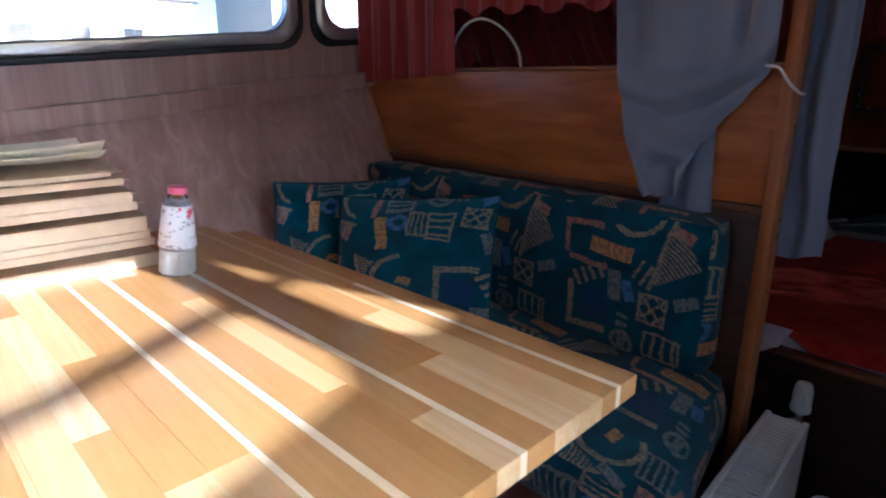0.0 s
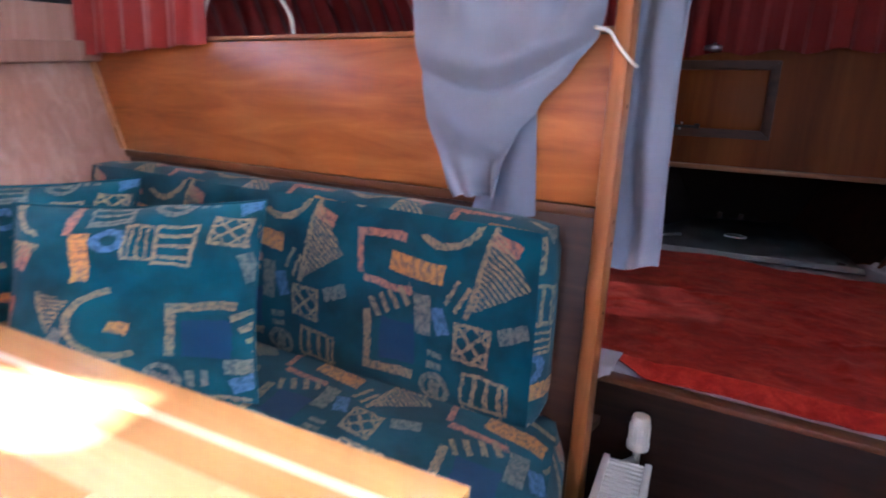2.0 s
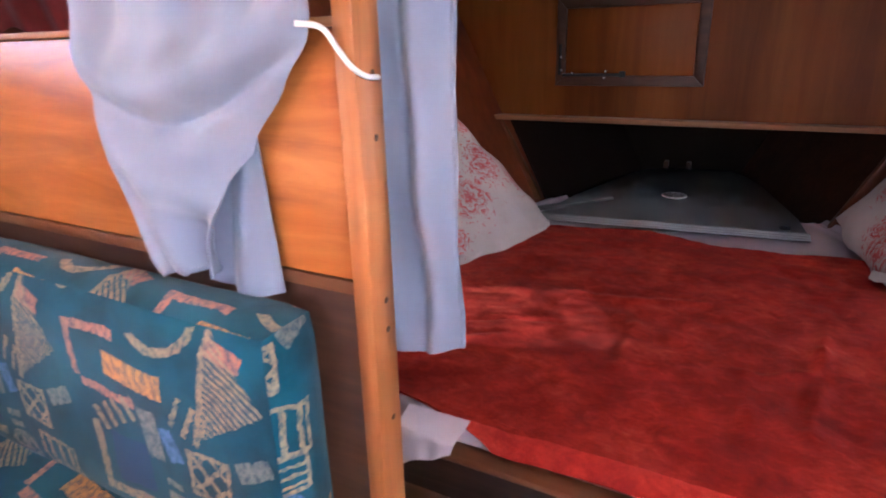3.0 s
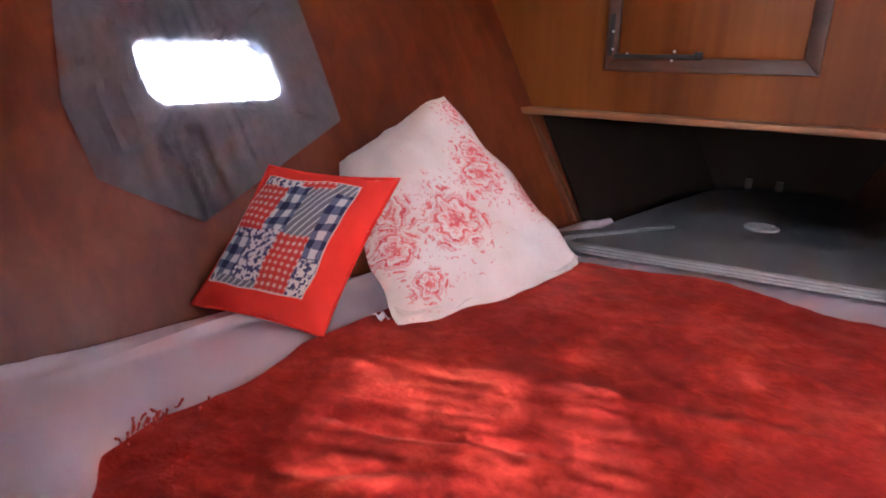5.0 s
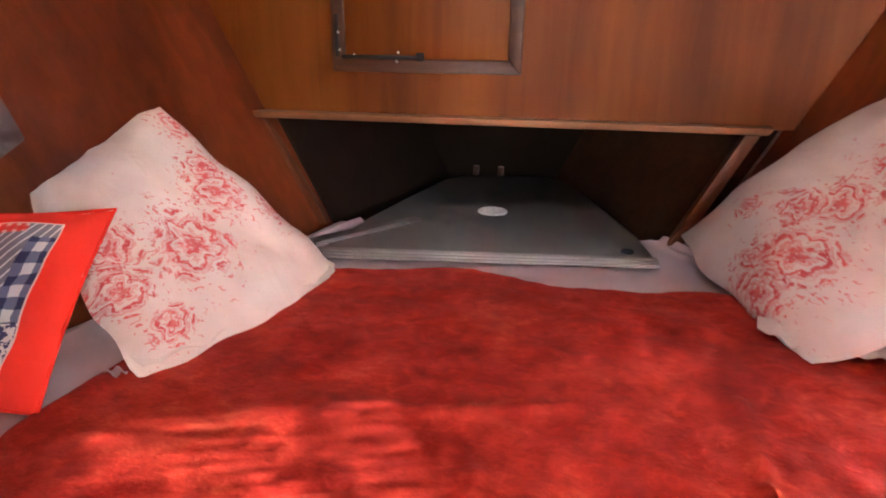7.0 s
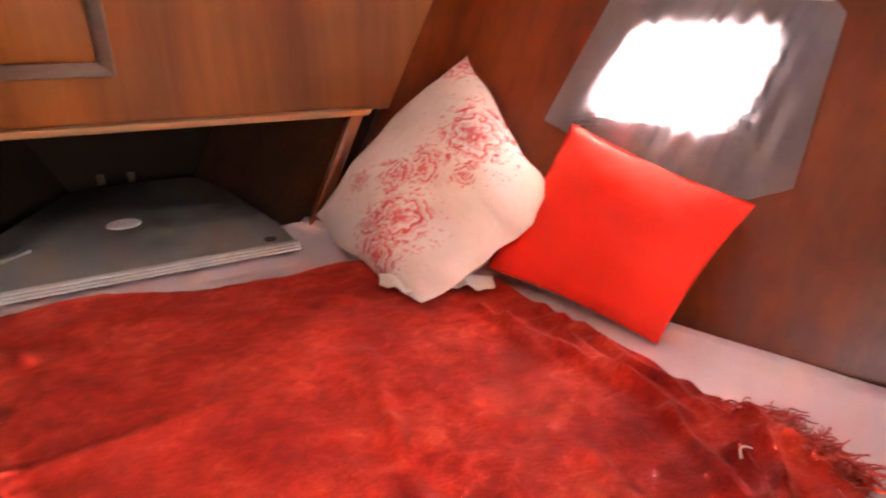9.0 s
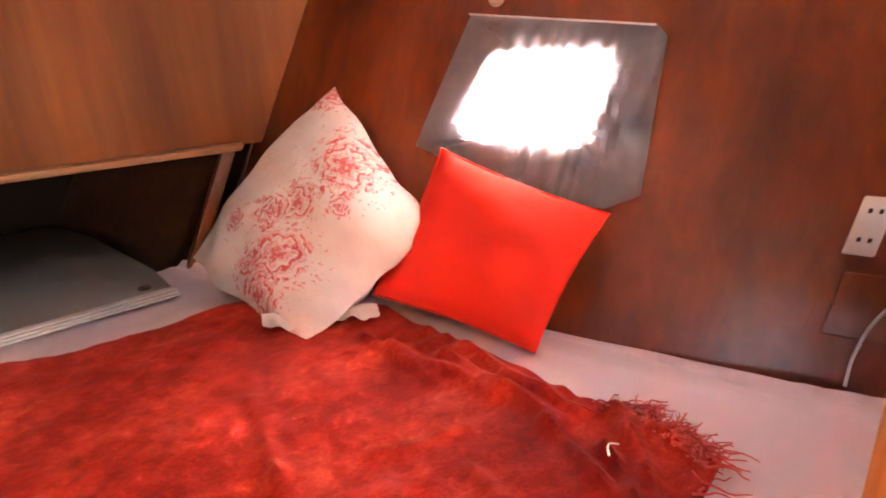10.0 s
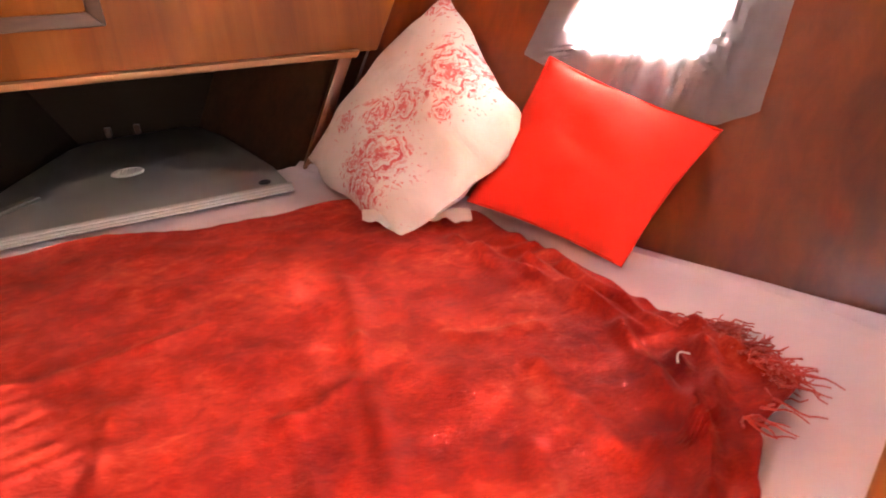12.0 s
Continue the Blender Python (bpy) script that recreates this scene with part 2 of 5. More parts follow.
def floral(name, blossoms):
    """Cream cotton with red line-drawn blossoms; blossoms: place, radius and number of petals of each, in metres on the cloth."""
    k = Mat(name, 0.85)
    uv = k.c.outputs["UV"]
    u, v, _ = k.xyz(uv)
    wave, fray = k.noise(uv, 34, 2) - 0.5, k.noise(uv, 90, 3, 0.65) - 0.5
    drawn, round_about = None, None
    for i, (cu, cv, r, n) in enumerate(blossoms):
        du, dv = u - cu, v - cv
        rad = (du * du + dv * dv).sqrt() / r
        turn = dv.op("ARCTAN2", du)
        lobes = (turn * float(n) + 1.3 * i + rad * 1.5).sin()
        inner = (turn * float(n - 2) + 2.1 * i - rad * 2.0).sin()
        rings = (rad * 2.7 + lobes * 0.2 + inner * 0.16 + wave * 1.5).fract()
        line = (((rings - 0.5).abs() * -1.0 + 0.2) * 12.0).max(0.0).min(1.0)
        petal = ((rings - 0.62) * 2.2).max(0.0).min(0.5)
        heart = ((rad * -1.0 + 0.26 + wave * 0.35) * 10.0).max(0.0).min(0.9)
        inside = ((rad * -1.0 + 0.92 + lobes * 0.1 + wave * 0.9 + fray * 0.25) * 9.0).max(0.0).min(1.0)
        m = inside * line.max(petal).max(heart)
        near = (rad * -1.0 + 1.75).max(0.0).min(0.6)
        drawn = m if drawn is None else drawn.max(m)
        round_about = near if round_about is None else round_about.max(near)
    broken = ((k.noise(uv, 80, 2, 0.6) - 0.36) * 9.0).max(0.25).min(1.0)
    sprig = ((k.noise(uv, 62, 2, 0.55, 1.2) + round_about * 0.2 - 0.70) * 14.0).max(0.0).min(0.75)
    f = (drawn * broken * 0.95).max(sprig)
    tone = k.ramp(k.noise(uv, 30, 3), [(0.35, (0.5, 0.035, 0.04)), (0.65, (0.6, 0.10, 0.09))])
    cream = k.ramp(k.noise(uv, 6, 4), [(0.3, (0.54, 0.47, 0.42)), (0.7, (0.66, 0.6, 0.55))])
    k.color(k.mix(f, cream, tone))
    k.bump(k.noise(uv, 9, 4, 0.55, 0.8) + k.noise(uv, 500, 2) * 0.08, 0.6, 0.012)
    return k.m


def patchwork():
    """A square of sewn scraps: red and navy gingham, small print and stripes, in a red border."""
    k = Mat("patchwork_cotton", 0.85)
    u, v, _ = k.xyz(k.c.outputs["UV"])
    wob = (k.noise(k.join(u, v), 30, 2) - 0.5) * 0.012
    gx, gy = (u * 62.0).fract() > 0.55, (v * 62.0).fract() > 0.55
    red = k.ramp((gx + gy) * 0.5, [(0.0, (0.58, 0.03, 0.02)), (0.5, (0.56, 0.06, 0.04)), (1.0, (0.66, 0.42, 0.36))])
    bx, by = ((u + wob) * 26.0).fract() > 0.5, ((v + wob) * 26.0).fract() > 0.5
    navy = k.ramp((bx + by) * 0.5, [(0.0, (0.55, 0.55, 0.56)), (0.5, (0.11, 0.13, 0.22)), (1.0, (0.015, 0.022, 0.08))])
    stripe = k.mix(((u * 0.6 + v) * 60.0).fract() < 0.2, (0.16, 0.16, 0.19), (0.6, 0.6, 0.62))
    print_ = k.mix(k.noise(k.join(u, v), 85, 2) > 0.51, (0.62, 0.58, 0.58), (0.05, 0.05, 0.14))
    s, t = (v + wob + 0.16) / 0.277, (u - wob + 0.16) / 0.277

    def scrap_of(s0, s1, t0, t1):
        return (s > s0) * (s < s1) * (t > t0) * (t < t1)

    c = print_
    for where, what in (((0.45, 0.75, 0.0, 0.1), red), ((0.75, 1.0, 0.0, 0.13), stripe), ((0.0, 0.33, 0.1, 0.5), red), ((0.33, 0.56, 0.08, 0.48), navy), ((0.55, 0.82, 0.1, 0.6), stripe),
                        ((0.8, 1.0, 0.13, 0.66), navy), ((0.0, 0.26, 0.56, 0.9), navy), ((0.1, 0.5, 0.9, 1.0), stripe), ((0.5, 0.8, 0.5, 1.0), red)):
        c = k.mix(scrap_of(*where), c, what)
    edge = (u + 0.0215).abs().max((v + 0.0215).abs())
    c = k.mix(edge > 0.129, c, (0.66, 0.5, 0.45))
    k.color(c).bump(k.noise(k.join(u, v), 40, 3), 0.3, 0.004)
    return k.m


def sheer(name, col, clear, streak=0.8):
    """Thin curtain cloth: some light goes straight through, some is scattered."""
    m = bpy.data.materials.new(name)
    m.use_nodes = True
    t = m.node_tree
    t.nodes.remove(t.nodes["Principled BSDF"])
    out = t.nodes["Material Output"]
    co = t.nodes.new("ShaderNodeTexCoord")
    no = t.nodes.new("ShaderNodeTexNoise")
    no.inputs["Scale"].default_value = 30
    t.links.new(co.outputs["Object"], no.inputs["Vector"])
    ra = t.nodes.new("ShaderNodeValToRGB")
    ra.color_ramp.elements[0].color, ra.color_ramp.elements[1].color = (*[c * 0.8 for c in col], 1), (*col, 1)
    t.links.new(no.outputs[0], ra.inputs[0])
    d, tl, tr = (t.nodes.new("ShaderNodeBsdf" + s) for s in ("Diffuse", "Translucent", "Transparent"))
    t.links.new(ra.outputs[0], d.inputs[0])
    t.links.new(ra.outputs[0], tl.inputs[0])
    a, b = t.nodes.new("ShaderNodeMixShader"), t.nodes.new("ShaderNodeMixShader")
    a.inputs[0].default_value, b.inputs[0].default_value = 0.45, clear
    t.links.new(d.outputs[0], a.inputs[1])
    t.links.new(tl.outputs[0], a.inputs[2])
    t.links.new(a.outputs[0], b.inputs[1])
    t.links.new(tr.outputs[0], b.inputs[2])
    mp = t.nodes.new("ShaderNodeMapping")
    mp.inputs["Scale"].default_value = (40, 40, 3)
    t.links.new(co.outputs["Object"], mp.inputs[0])
    pl = t.nodes.new("ShaderNodeTexNoise")
    pl.inputs["Scale"].default_value = 1.6
    t.links.new(mp.outputs[0], pl.inputs["Vector"])
    mu = t.nodes.new("ShaderNodeMath")
    mu.operation = "MULTIPLY_ADD"
    t.links.new(pl.outputs[0], mu.inputs[0])
    mu.inputs[1].default_value, mu.inputs[2].default_value = clear * streak, clear * (1.0 - streak * 0.5)
    t.links.new(mu.outputs[0], b.inputs[0])
    t.links.new(b.outputs[0], out.inputs[0])
    return m


def glass(name, tint=(1, 1, 1)):
    k = Mat(name, 0.02)
    k.color(tint)
    k.b.inputs["Transmission Weight"].default_value = 1.0
    k.b.inputs["IOR"].default_value = 1.45
    return k.m


def butcher(name="beech_stave_wood", pale=0.0):
    k = Mat(name)
    v = k.coords("Object", (0.5, 16, 16))
    g = k.noise(v, 7, 5, 0.55, 0.2)
    r = k.random()
    f = (g - 0.5) * 0.3 + r * 0.34 + (r > 0.56) * 0.24 + 0.14 + pale
    k.color(k.ramp(f, [(0.05, (0.39, 0.18, 0.046)), (0.38, (0.50, 0.265, 0.088)), (0.62, (0.60, 0.37, 0.155)), (0.92, (0.78, 0.61, 0.39))]))
    k.bump(g, 0.05, 0.001)
    k.b.inputs["Roughness"].default_value = 0.26
    k.b.inputs["Coat Weight"].default_value, k.b.inputs["Coat Roughness"].default_value = 0.4, 0.16
    return k.m


M_MAHOGANY = wood("mahogany_ply", (0.085, 0.014, 0.004), (0.175, 0.033, 0.008), (0.27, 0.06, 0.014), (5, 5, 0.35), (0.22, 0.4), 4.0, 0.08, 0.6)
M_BOW = wood("bow_panel_ply", (0.11, 0.025, 0.003), (0.195, 0.05, 0.006), (0.28, 0.085, 0.011), (5, 5, 0.4), (0.4, 0.55), 4.0, 0.06, 0.7)
M_PANEL = wood("honey_ply", (0.19, 0.045, 0.007), (0.36, 0.105, 0.018), (0.50, 0.175, 0.04), (0.8, 6, 6), (0.3, 0.42), 4.0, 0.05, 0.4)
M_POST = wood("post_wood", (0.2, 0.06, 0.015), (0.34, 0.12, 0.032), (0.43, 0.17, 0.055), (9, 9, 0.5), (0.3, 0.45), 5.0, 0.1, 0.5)
M_DARKWOOD = wood("dark_wood", (0.035, 0.012, 0.006), (0.075, 0.027, 0.012), (0.12, 0.045, 0.02), (0.6, 6, 6), (0.35, 0.55), 6.0, 0.12)
M_MIDWOOD = wood("brown_wood", (0.09, 0.03, 0.01), (0.15, 0.052, 0.018), (0.21, 0.08, 0.03), (0.6, 6, 6), (0.3, 0.5), 6.0, 0.12)
M_BRACE = wood("red_brown_brace_wood", (0.10, 0.027, 0.008), (0.17, 0.05, 0.015), (0.24, 0.08, 0.024), (6, 6, 0.6), (0.4, 0.55), 6.0, 0.12)
M_LIP = wood("light_lip_wood", (0.22, 0.08, 0.03), (0.36, 0.16, 0.065), (0.46, 0.23, 0.1), (0.5, 8, 8), (0.4, 0.6), 6.0, 0.15)
M_LINING = wood("pink_grained_lining", (0.24, 0.125, 0.09), (0.33, 0.195, 0.15), (0.46, 0.31, 0.26), (7, 7, 0.3), (0.45, 0.6), 4.0, 0.12, 0.35, 0.0, 0.0, 0.2)
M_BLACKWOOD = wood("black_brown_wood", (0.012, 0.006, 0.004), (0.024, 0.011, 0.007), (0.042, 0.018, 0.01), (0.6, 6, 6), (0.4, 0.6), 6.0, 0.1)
M_TABLE = butcher()
M_SAPWOOD = butcher("pale_beech_sapwood", 0.34)
M_VELVET = velvet()
M_FABRIC = patterned_fabric()
M_FLORAL = floral("floral_cotton", [(0.046, 0.05, 0.105, 7), (-0.115, -0.03, 0.08, 6), (-0.149, -0.1, 0.055, 5), (0.23, 0.076, 0.07, 6), (0.19, 0.19, 0.05, 5), (-0.24, 0.07, 0.06, 6), (0.2, -0.03, 0.065, 5), (-0.22, -0.21, 0.05, 5)])
M_FLORAL2 = floral("floral_cotton_second", [(-0.18, 0.03, 0.11, 7), (0.121, 0.077, 0.095, 7), (0.24, 0.096, 0.075, 6), (-0.017, 0.008, 0.065, 5), (0.055, -0.033, 0.06, 6), (-0.26, -0.235, 0.06, 6), (0.126, -0.14, 0.04, 5), (-0.087, 0.115, 0.04, 5), (0.19, 0.01, 0.05, 5)])
M_PATCH = patchwork()
M_REDCOTTON = cloth("red_cotton", (0.76, 0.045, 0.026), (0.72, 0.038, 0.022), 0.02, 6.0, 0.4, 0.0, 0.95)
M_REDCOTTON.node_tree.nodes["Principled BSDF"].inputs["Specular IOR Level"].default_value = 0.1
M_SHEET = cloth("pinkish_sheet", (0.68, 0.57, 0.61), (0.6, 0.49, 0.53), 0.1, 7.0, 0.35)
M_SHEET_CREAM = cloth("cream_pillow_case", (0.64, 0.57, 0.52), (0.54, 0.47, 0.42), 0.1, 8.0, 0.35)
M_BLUE = cloth("blue_curtain_cloth", (0.2, 0.225, 0.31), (0.165, 0.19, 0.265), 0.2, 5.0, 0.2)
M_REDCURT = cloth("red_curtain_cloth", (0.3, 0.025, 0.02), (0.22, 0.016, 0.014), 0.3, 8.0, 0.2)
M_SHEER = sheer("grey_sheer_curtain", (0.36, 0.36, 0.4), 0.014, 9.0)
M_SHEER_THIN = sheer("thin_grey_sheer_curtain", (0.3, 0.3, 0.33), 0.3)
M_HEM = sheer("thick_grey_hem", (0.45, 0.45, 0.48), 0.007, 1.0)
M_ACRYLIC = sheer("milky_acrylic", (0.45, 0.45, 0.45), 0.0)
M_FRINGE = cloth("red_fringe_yarn", (0.55, 0.05, 0.028), (0.42, 0.028, 0.016), 0.2, 30.0, 0.1)
M_WHITEMETAL = plain("white_enamel", (0.78, 0.79, 0.8), 0.35, 0, 0.05, 6, 0.02)
M_WHITEPLASTIC = plain("white_plastic", (0.75, 0.74, 0.7), 0.45, 0, 0.06, 10, 0.02)
M_DARK = plain("dark_slot", (0.015, 0.015, 0.015), 0.7)
# near-black colour stands in for the shade inside the bow locker
M_LOCKER_SHADE = plain("shade_dark_locker_wood", (0.022, 0.012, 0.008), 0.8)
for dull in (M_LOCKER_SHADE, M_BOW, M_BLACKWOOD):
    dull.node_tree.nodes["Principled BSDF"].inputs["Specular IOR Level"].default_value = 0.12 if dull is M_LOCKER_SHADE else 0.18
M_GREYBOARD = plain("grey_laminate", (0.2, 0.195, 0.182), 0.4, 0, 0.1, 5, 0.05, 60)
M_ALU = plain("brushed_aluminium", (0.62, 0.63, 0.64), 0.32, 0.9, 0.1, 20, 0.1)
M_DULLALU = plain("dull_anodised_aluminium", (0.36, 0.35, 0.33), 0.45, 0.6, 0.1, 20, 0.1)
M_RUBBER = plain("black_rubber_seal", (0.02, 0.02, 0.022), 0.6)
M_BRASS = plain("dull_brass", (0.45, 0.3, 0.12), 0.35, 1.0, 0.2, 30)
M_CORD = plain("white_cord", (0.75, 0.74, 0.72), 0.8, 0, 0.1, 60, 0.2, 500)
M_PAPER = plain("magazine_pages", (0.62, 0.46, 0.29), 0.7, 0, 0.25, 40, 0.3, 300)
M_COVER = plain("worn_card_cover", (0.58, 0.43, 0.27), 0.55, 0, 0.25, 14, 0.1)
M_PLUM = plain("plum_grey_cover", (0.17, 0.11, 0.12), 0.5, 0, 0.2, 14, 0.1)
M_COVER2 = plain("pale_card_cover", (0.72, 0.66, 0.52), 0.5, 0, 0.15, 14, 0.1)
M_GLASS = glass("clear_glass")


def printed_sleeve():
    """White film with loose dark strokes and a few red ones."""
    k = Mat("printed_sleeve", 0.3)
    o = k.coords("Object")
    dark = ((k.noise(o, 55, 3, 0.6, 1.5) - 0.56) * 14.0).max(0.0).min(1.0)
    red = ((k.noise(o, 38, 2, 0.5, 0.8) - 0.62) * 14.0).max(0.0).min(1.0)
    k.color(k.mix(red, k.mix(dark * 0.8, (0.72, 0.72, 0.74), (0.12, 0.13, 0.16)), (0.55, 0.05, 0.08)))
    return k.m


M_SLEEVE = printed_sleeve()
M_CEIL = plain("cream_headlining", (0.62, 0.58, 0.52), 0.8, 0, 0.06, 5, 0.2, 200)
M_SOLE = wood("teak_sole", (0.07, 0.03, 0.014), (0.12, 0.055, 0.025), (0.17, 0.085, 0.04), (8, 0.5, 1), (0.4, 0.6), 5.0, 0.12)
M_GROUND = plain("quay_ground", (0.2, 0.2, 0.19), 0.85, 0, 0.2, 0.3, 0.2, 5)
M_FACADE = plain("pale_render", (0.6, 0.58, 0.54), 0.85, 0, 0.08, 0.7, 0.1, 20)
M_ROOF = plain("grey_roof", (0.16, 0.15, 0.15), 0.8, 0, 0.2, 1, 0.1)
M_HULL = plain("outer_hull_paint", (0.6, 0.6, 0.58), 0.4, 0, 0.08, 2, 0.05)


# ---------------------------------------------------------------- mesh helpers
def mesh_of(bm, name, material, smooth=True):
    me = bpy.data.meshes.new(name)
    bm.normal_update()
    bm.to_mesh(me)
    bm.free()
    me.materials.append(material)
    if smooth:
        me.shade_smooth()
        me.set_sharp_from_angle(angle=radians(38))
    return me


def part(name, bm, material, parent=None, label="", smooth=True):
    """One bmesh as one object, under a thing or a part."""
    ob = new(name, mesh_of(bm, name, material, smooth))
    if parent:
        ob.parent = parent
        ob.matrix_parent_inverse = parent.matrix_basis.inverted()
    return tagged(ob, label)


def thing(name, at, label, category, group="", kind=""):
    ob = new(name)
    ob.location = at
    ob.empty_display_size = 0.05
    ob.matrix_basis = Matrix.Translation(at)
    return tagged(ob, label, category, group, kind)


def box(lo, hi, bevel=0.003, m=None, seg=2, bm=None):
    bm = bm or bmesh.new()
    own = bmesh.new()
    bmesh.ops.create_cube(own, size=1)
    for v in own.verts:
        v.co = Vector([lo[i] + (v.co[i] + 0.5) * (hi[i] - lo[i]) for i in range(3)])
    if bevel:
        bmesh.ops.bevel(own, geom=own.edges[:], offset=bevel, segments=seg, profile=0.5, affect="EDGES")
    if m:
        own.transform(m)
    tmp = bpy.data.meshes.new("tmp")
    own.to_mesh(tmp)
    own.free()
    bm.from_mesh(tmp)
    bpy.data.meshes.remove(tmp)
    return bm


def prism(outline, depth, bevel=0.003):
    """A flat plate: the outline is a list of points in space, thickened along depth."""
    bm = bmesh.new()
    lo = [bm.verts.new(p) for p in outline]
    hi = [bm.verts.new(Vector(p) + Vector(depth)) for p in outline]
    n = len(lo)
    bm.faces.new(lo), bm.faces.new(hi[::-1])
    for i in range(n):
        bm.faces.new((lo[i], lo[(i + 1) % n], hi[(i + 1) % n], hi[i])[::-1])
    bmesh.ops.recalc_face_normals(bm, faces=bm.faces)
    if bevel:
        es = [e for e in bm.edges if e.calc_face_angle(0) > 0.6]
        bmesh.ops.bevel(bm, geom=es, offset=bevel, segments=2, profile=0.5, affect="EDGES")
    return bm


def sheet(fn, nu, nv, thick=0.0, closed=False, uv=None):
    """A surface fn(u, v) over 0..1, optionally with a back side at a given thickness."""
    bm = bmesh.new()
    cols = nu if closed else nu + 1
    g = [[bm.verts.new(fn(i / nu, j / nv)) for j in range(nv + 1)] for i in range(cols)]
    layer = bm.loops.layers.uv.new("UVMap") if uv else None
    for i in range(nu):
        for j in range(nv):
            a, b = g[i], g[(i + 1) % cols]
            f = bm.faces.new((a[j], b[j], b[j + 1], a[j + 1]))
            if uv:
                for lp, (s, t) in zip(f.loops, ((i, j), (i + 1, j), (i + 1, j + 1), (i, j + 1))):
                    lp[layer].uv = uv(s / nu, t / nv)
    bm.normal_update()
    if thick:
        thicken(bm, thick)
    return bm


def thicken(bm, thick):
    """A back side at a given distance, joined along the rim."""
    front, rim = bm.faces[:], [e.verts[:] for e in bm.edges if e.is_boundary]
    twin = {v: bm.verts.new(v.co - v.normal * thick) for v in bm.verts[:]}
    for f in front:
        bm.faces.new([twin[v] for v in reversed(f.verts)])
    for a, b in rim:
        bm.faces.new((a, b, twin[b], twin[a]))
    bmesh.ops.recalc_face_normals(bm, faces=bm.faces)


def tube(points, radius, seg=8, cap=True):
    bm = bmesh.new()
    pts = [Vector(p) for p in points]
    rings = []
    for i, p in enumerate(pts):
        d = (pts[min(i + 1, len(pts) - 1)] - pts[max(i - 1, 0)]).normalized()
        a = d.orthogonal().normalized()
        if rings:
            a = (prev - d * prev.dot(d)).normalized()
        prev = a
        b = d.cross(a)
        r = radius(i / (len(pts) - 1)) if callable(radius) else radius
        rings.append([bm.verts.new(p + (a * math.cos(k) + b * math.sin(k)) * r) for k in (2 * math.pi * q / seg for q in range(seg))])
    for r0, r1 in zip(rings, rings[1:]):
        for q in range(seg):
            bm.faces.new((r0[q], r0[(q + 1) % seg], r1[(q + 1) % seg], r1[q]))
    if cap:
        bm.faces.new(rings[0][::-1]), bm.faces.new(rings[-1])
    return bm


def lathe(profile, at, seg=24, m=None):
    """A turned shape: profile of (radius, height)."""
    bm = bmesh.new()
    rings = [[bm.verts.new((r * math.cos(k), r * math.sin(k), z)) for k in (2 * math.pi * q / seg for q in range(seg))] for r, z in profile]
    for r0, r1 in zip(rings, rings[1:]):
        for q in range(seg):
            bm.faces.new((r0[q], r0[(q + 1) % seg], r1[(q + 1) % seg], r1[q]))
    bm.faces.new(rings[0][::-1]), bm.faces.new(rings[-1])
    bm.transform(Matrix.Translation(at) @ (m or Matrix.Identity(4)))
    return bm


def arc(points, n=24):
    """A smooth line through a few points."""
    p = [Vector(q) for q in points]
    p = [p[0] * 2 - p[1]] + p + [p[-1] * 2 - p[-2]]
    out = []
    for i in range(1, len(p) - 2):
        for s in range(n):
            t = s / n
            a, b, c, d = p[i - 1], p[i], p[i + 1], p[i + 2]
            out.append(0.5 * (2 * b + (c - a) * t + (2 * a - 5 * b + 4 * c - d) * t * t + (3 * b - a - 3 * c + d) * t ** 3))
    return out + [p[-2]]


def level(stops, x):
    """A value between stops (x, value), smoothly."""
    for (a, va), (b, vb) in zip(stops, stops[1:]):
        if x <= b:
            t = max(0.0, (x - a) / (b - a))
            return va + (vb - va) * (t * t * (3 - 2 * t) * 0.5 + t * 0.5)
    return stops[-1][1]


def soft_box(lo, hi, round_, puff, m=None, n=14):
    """An upholstered block with rounded edges, slightly domed faces and creases; UV in metres."""
    bm = box(lo, hi, 0)
    big = max(hi[i] - lo[i] for i in range(3))
    for ax in range(3):
        k = max(2, int((hi[ax] - lo[ax]) / big * n * 2))
        es = [e for e in bm.edges if abs((e.verts[0].co - e.verts[1].co).normalized()[ax]) > 0.9]
        bmesh.ops.subdivide_edges(bm, edges=es, cuts=k, use_grid_fill=True)
    c, h = [(lo[i] + hi[i]) / 2 for i in range(3)], [(hi[i] - lo[i]) / 2 for i in range(3)]
    uvl = bm.loops.layers.uv.new("UVMap")
    bm.normal_update()
    for f in bm.faces:
        ax = max(range(3), key=lambda i: abs(f.normal[i]))
        for lp in f.loops:
            p = lp.vert.co
            lp[uvl].uv = {0: (p.y, p.z + 0.37), 1: (p.x, p.z), 2: (p.x + 0.21, p.y + 0.13)}[ax]
    for v in bm.verts:
        q = [(v.co[i] - c[i]) for i in range(3)]
        core = [max(-(h[i] - round_), min(h[i] - round_, q[i])) for i in range(3)]
        d = Vector([q[i] - core[i] for i in range(3)])
        if d.length > 1e-6:
            d = d.normalized() * round_
        s = [1 - (q[i] / h[i]) ** 2 for i in range(3)]
        p = Vector(core) + d
        for i in range(3):
            o, w = [j for j in range(3) if j != i]
            if abs(q[i]) > h[i] * 0.99:
                p[i] += math.copysign(puff * min(1, 2 * s[o]) * min(1, 2 * s[w]), q[i])
        p += Vector(c)
        p += noise.noise_vector(p * 7.0) * 0.004
        v.co = p
    if m:
        bm.transform(m)
    return bm


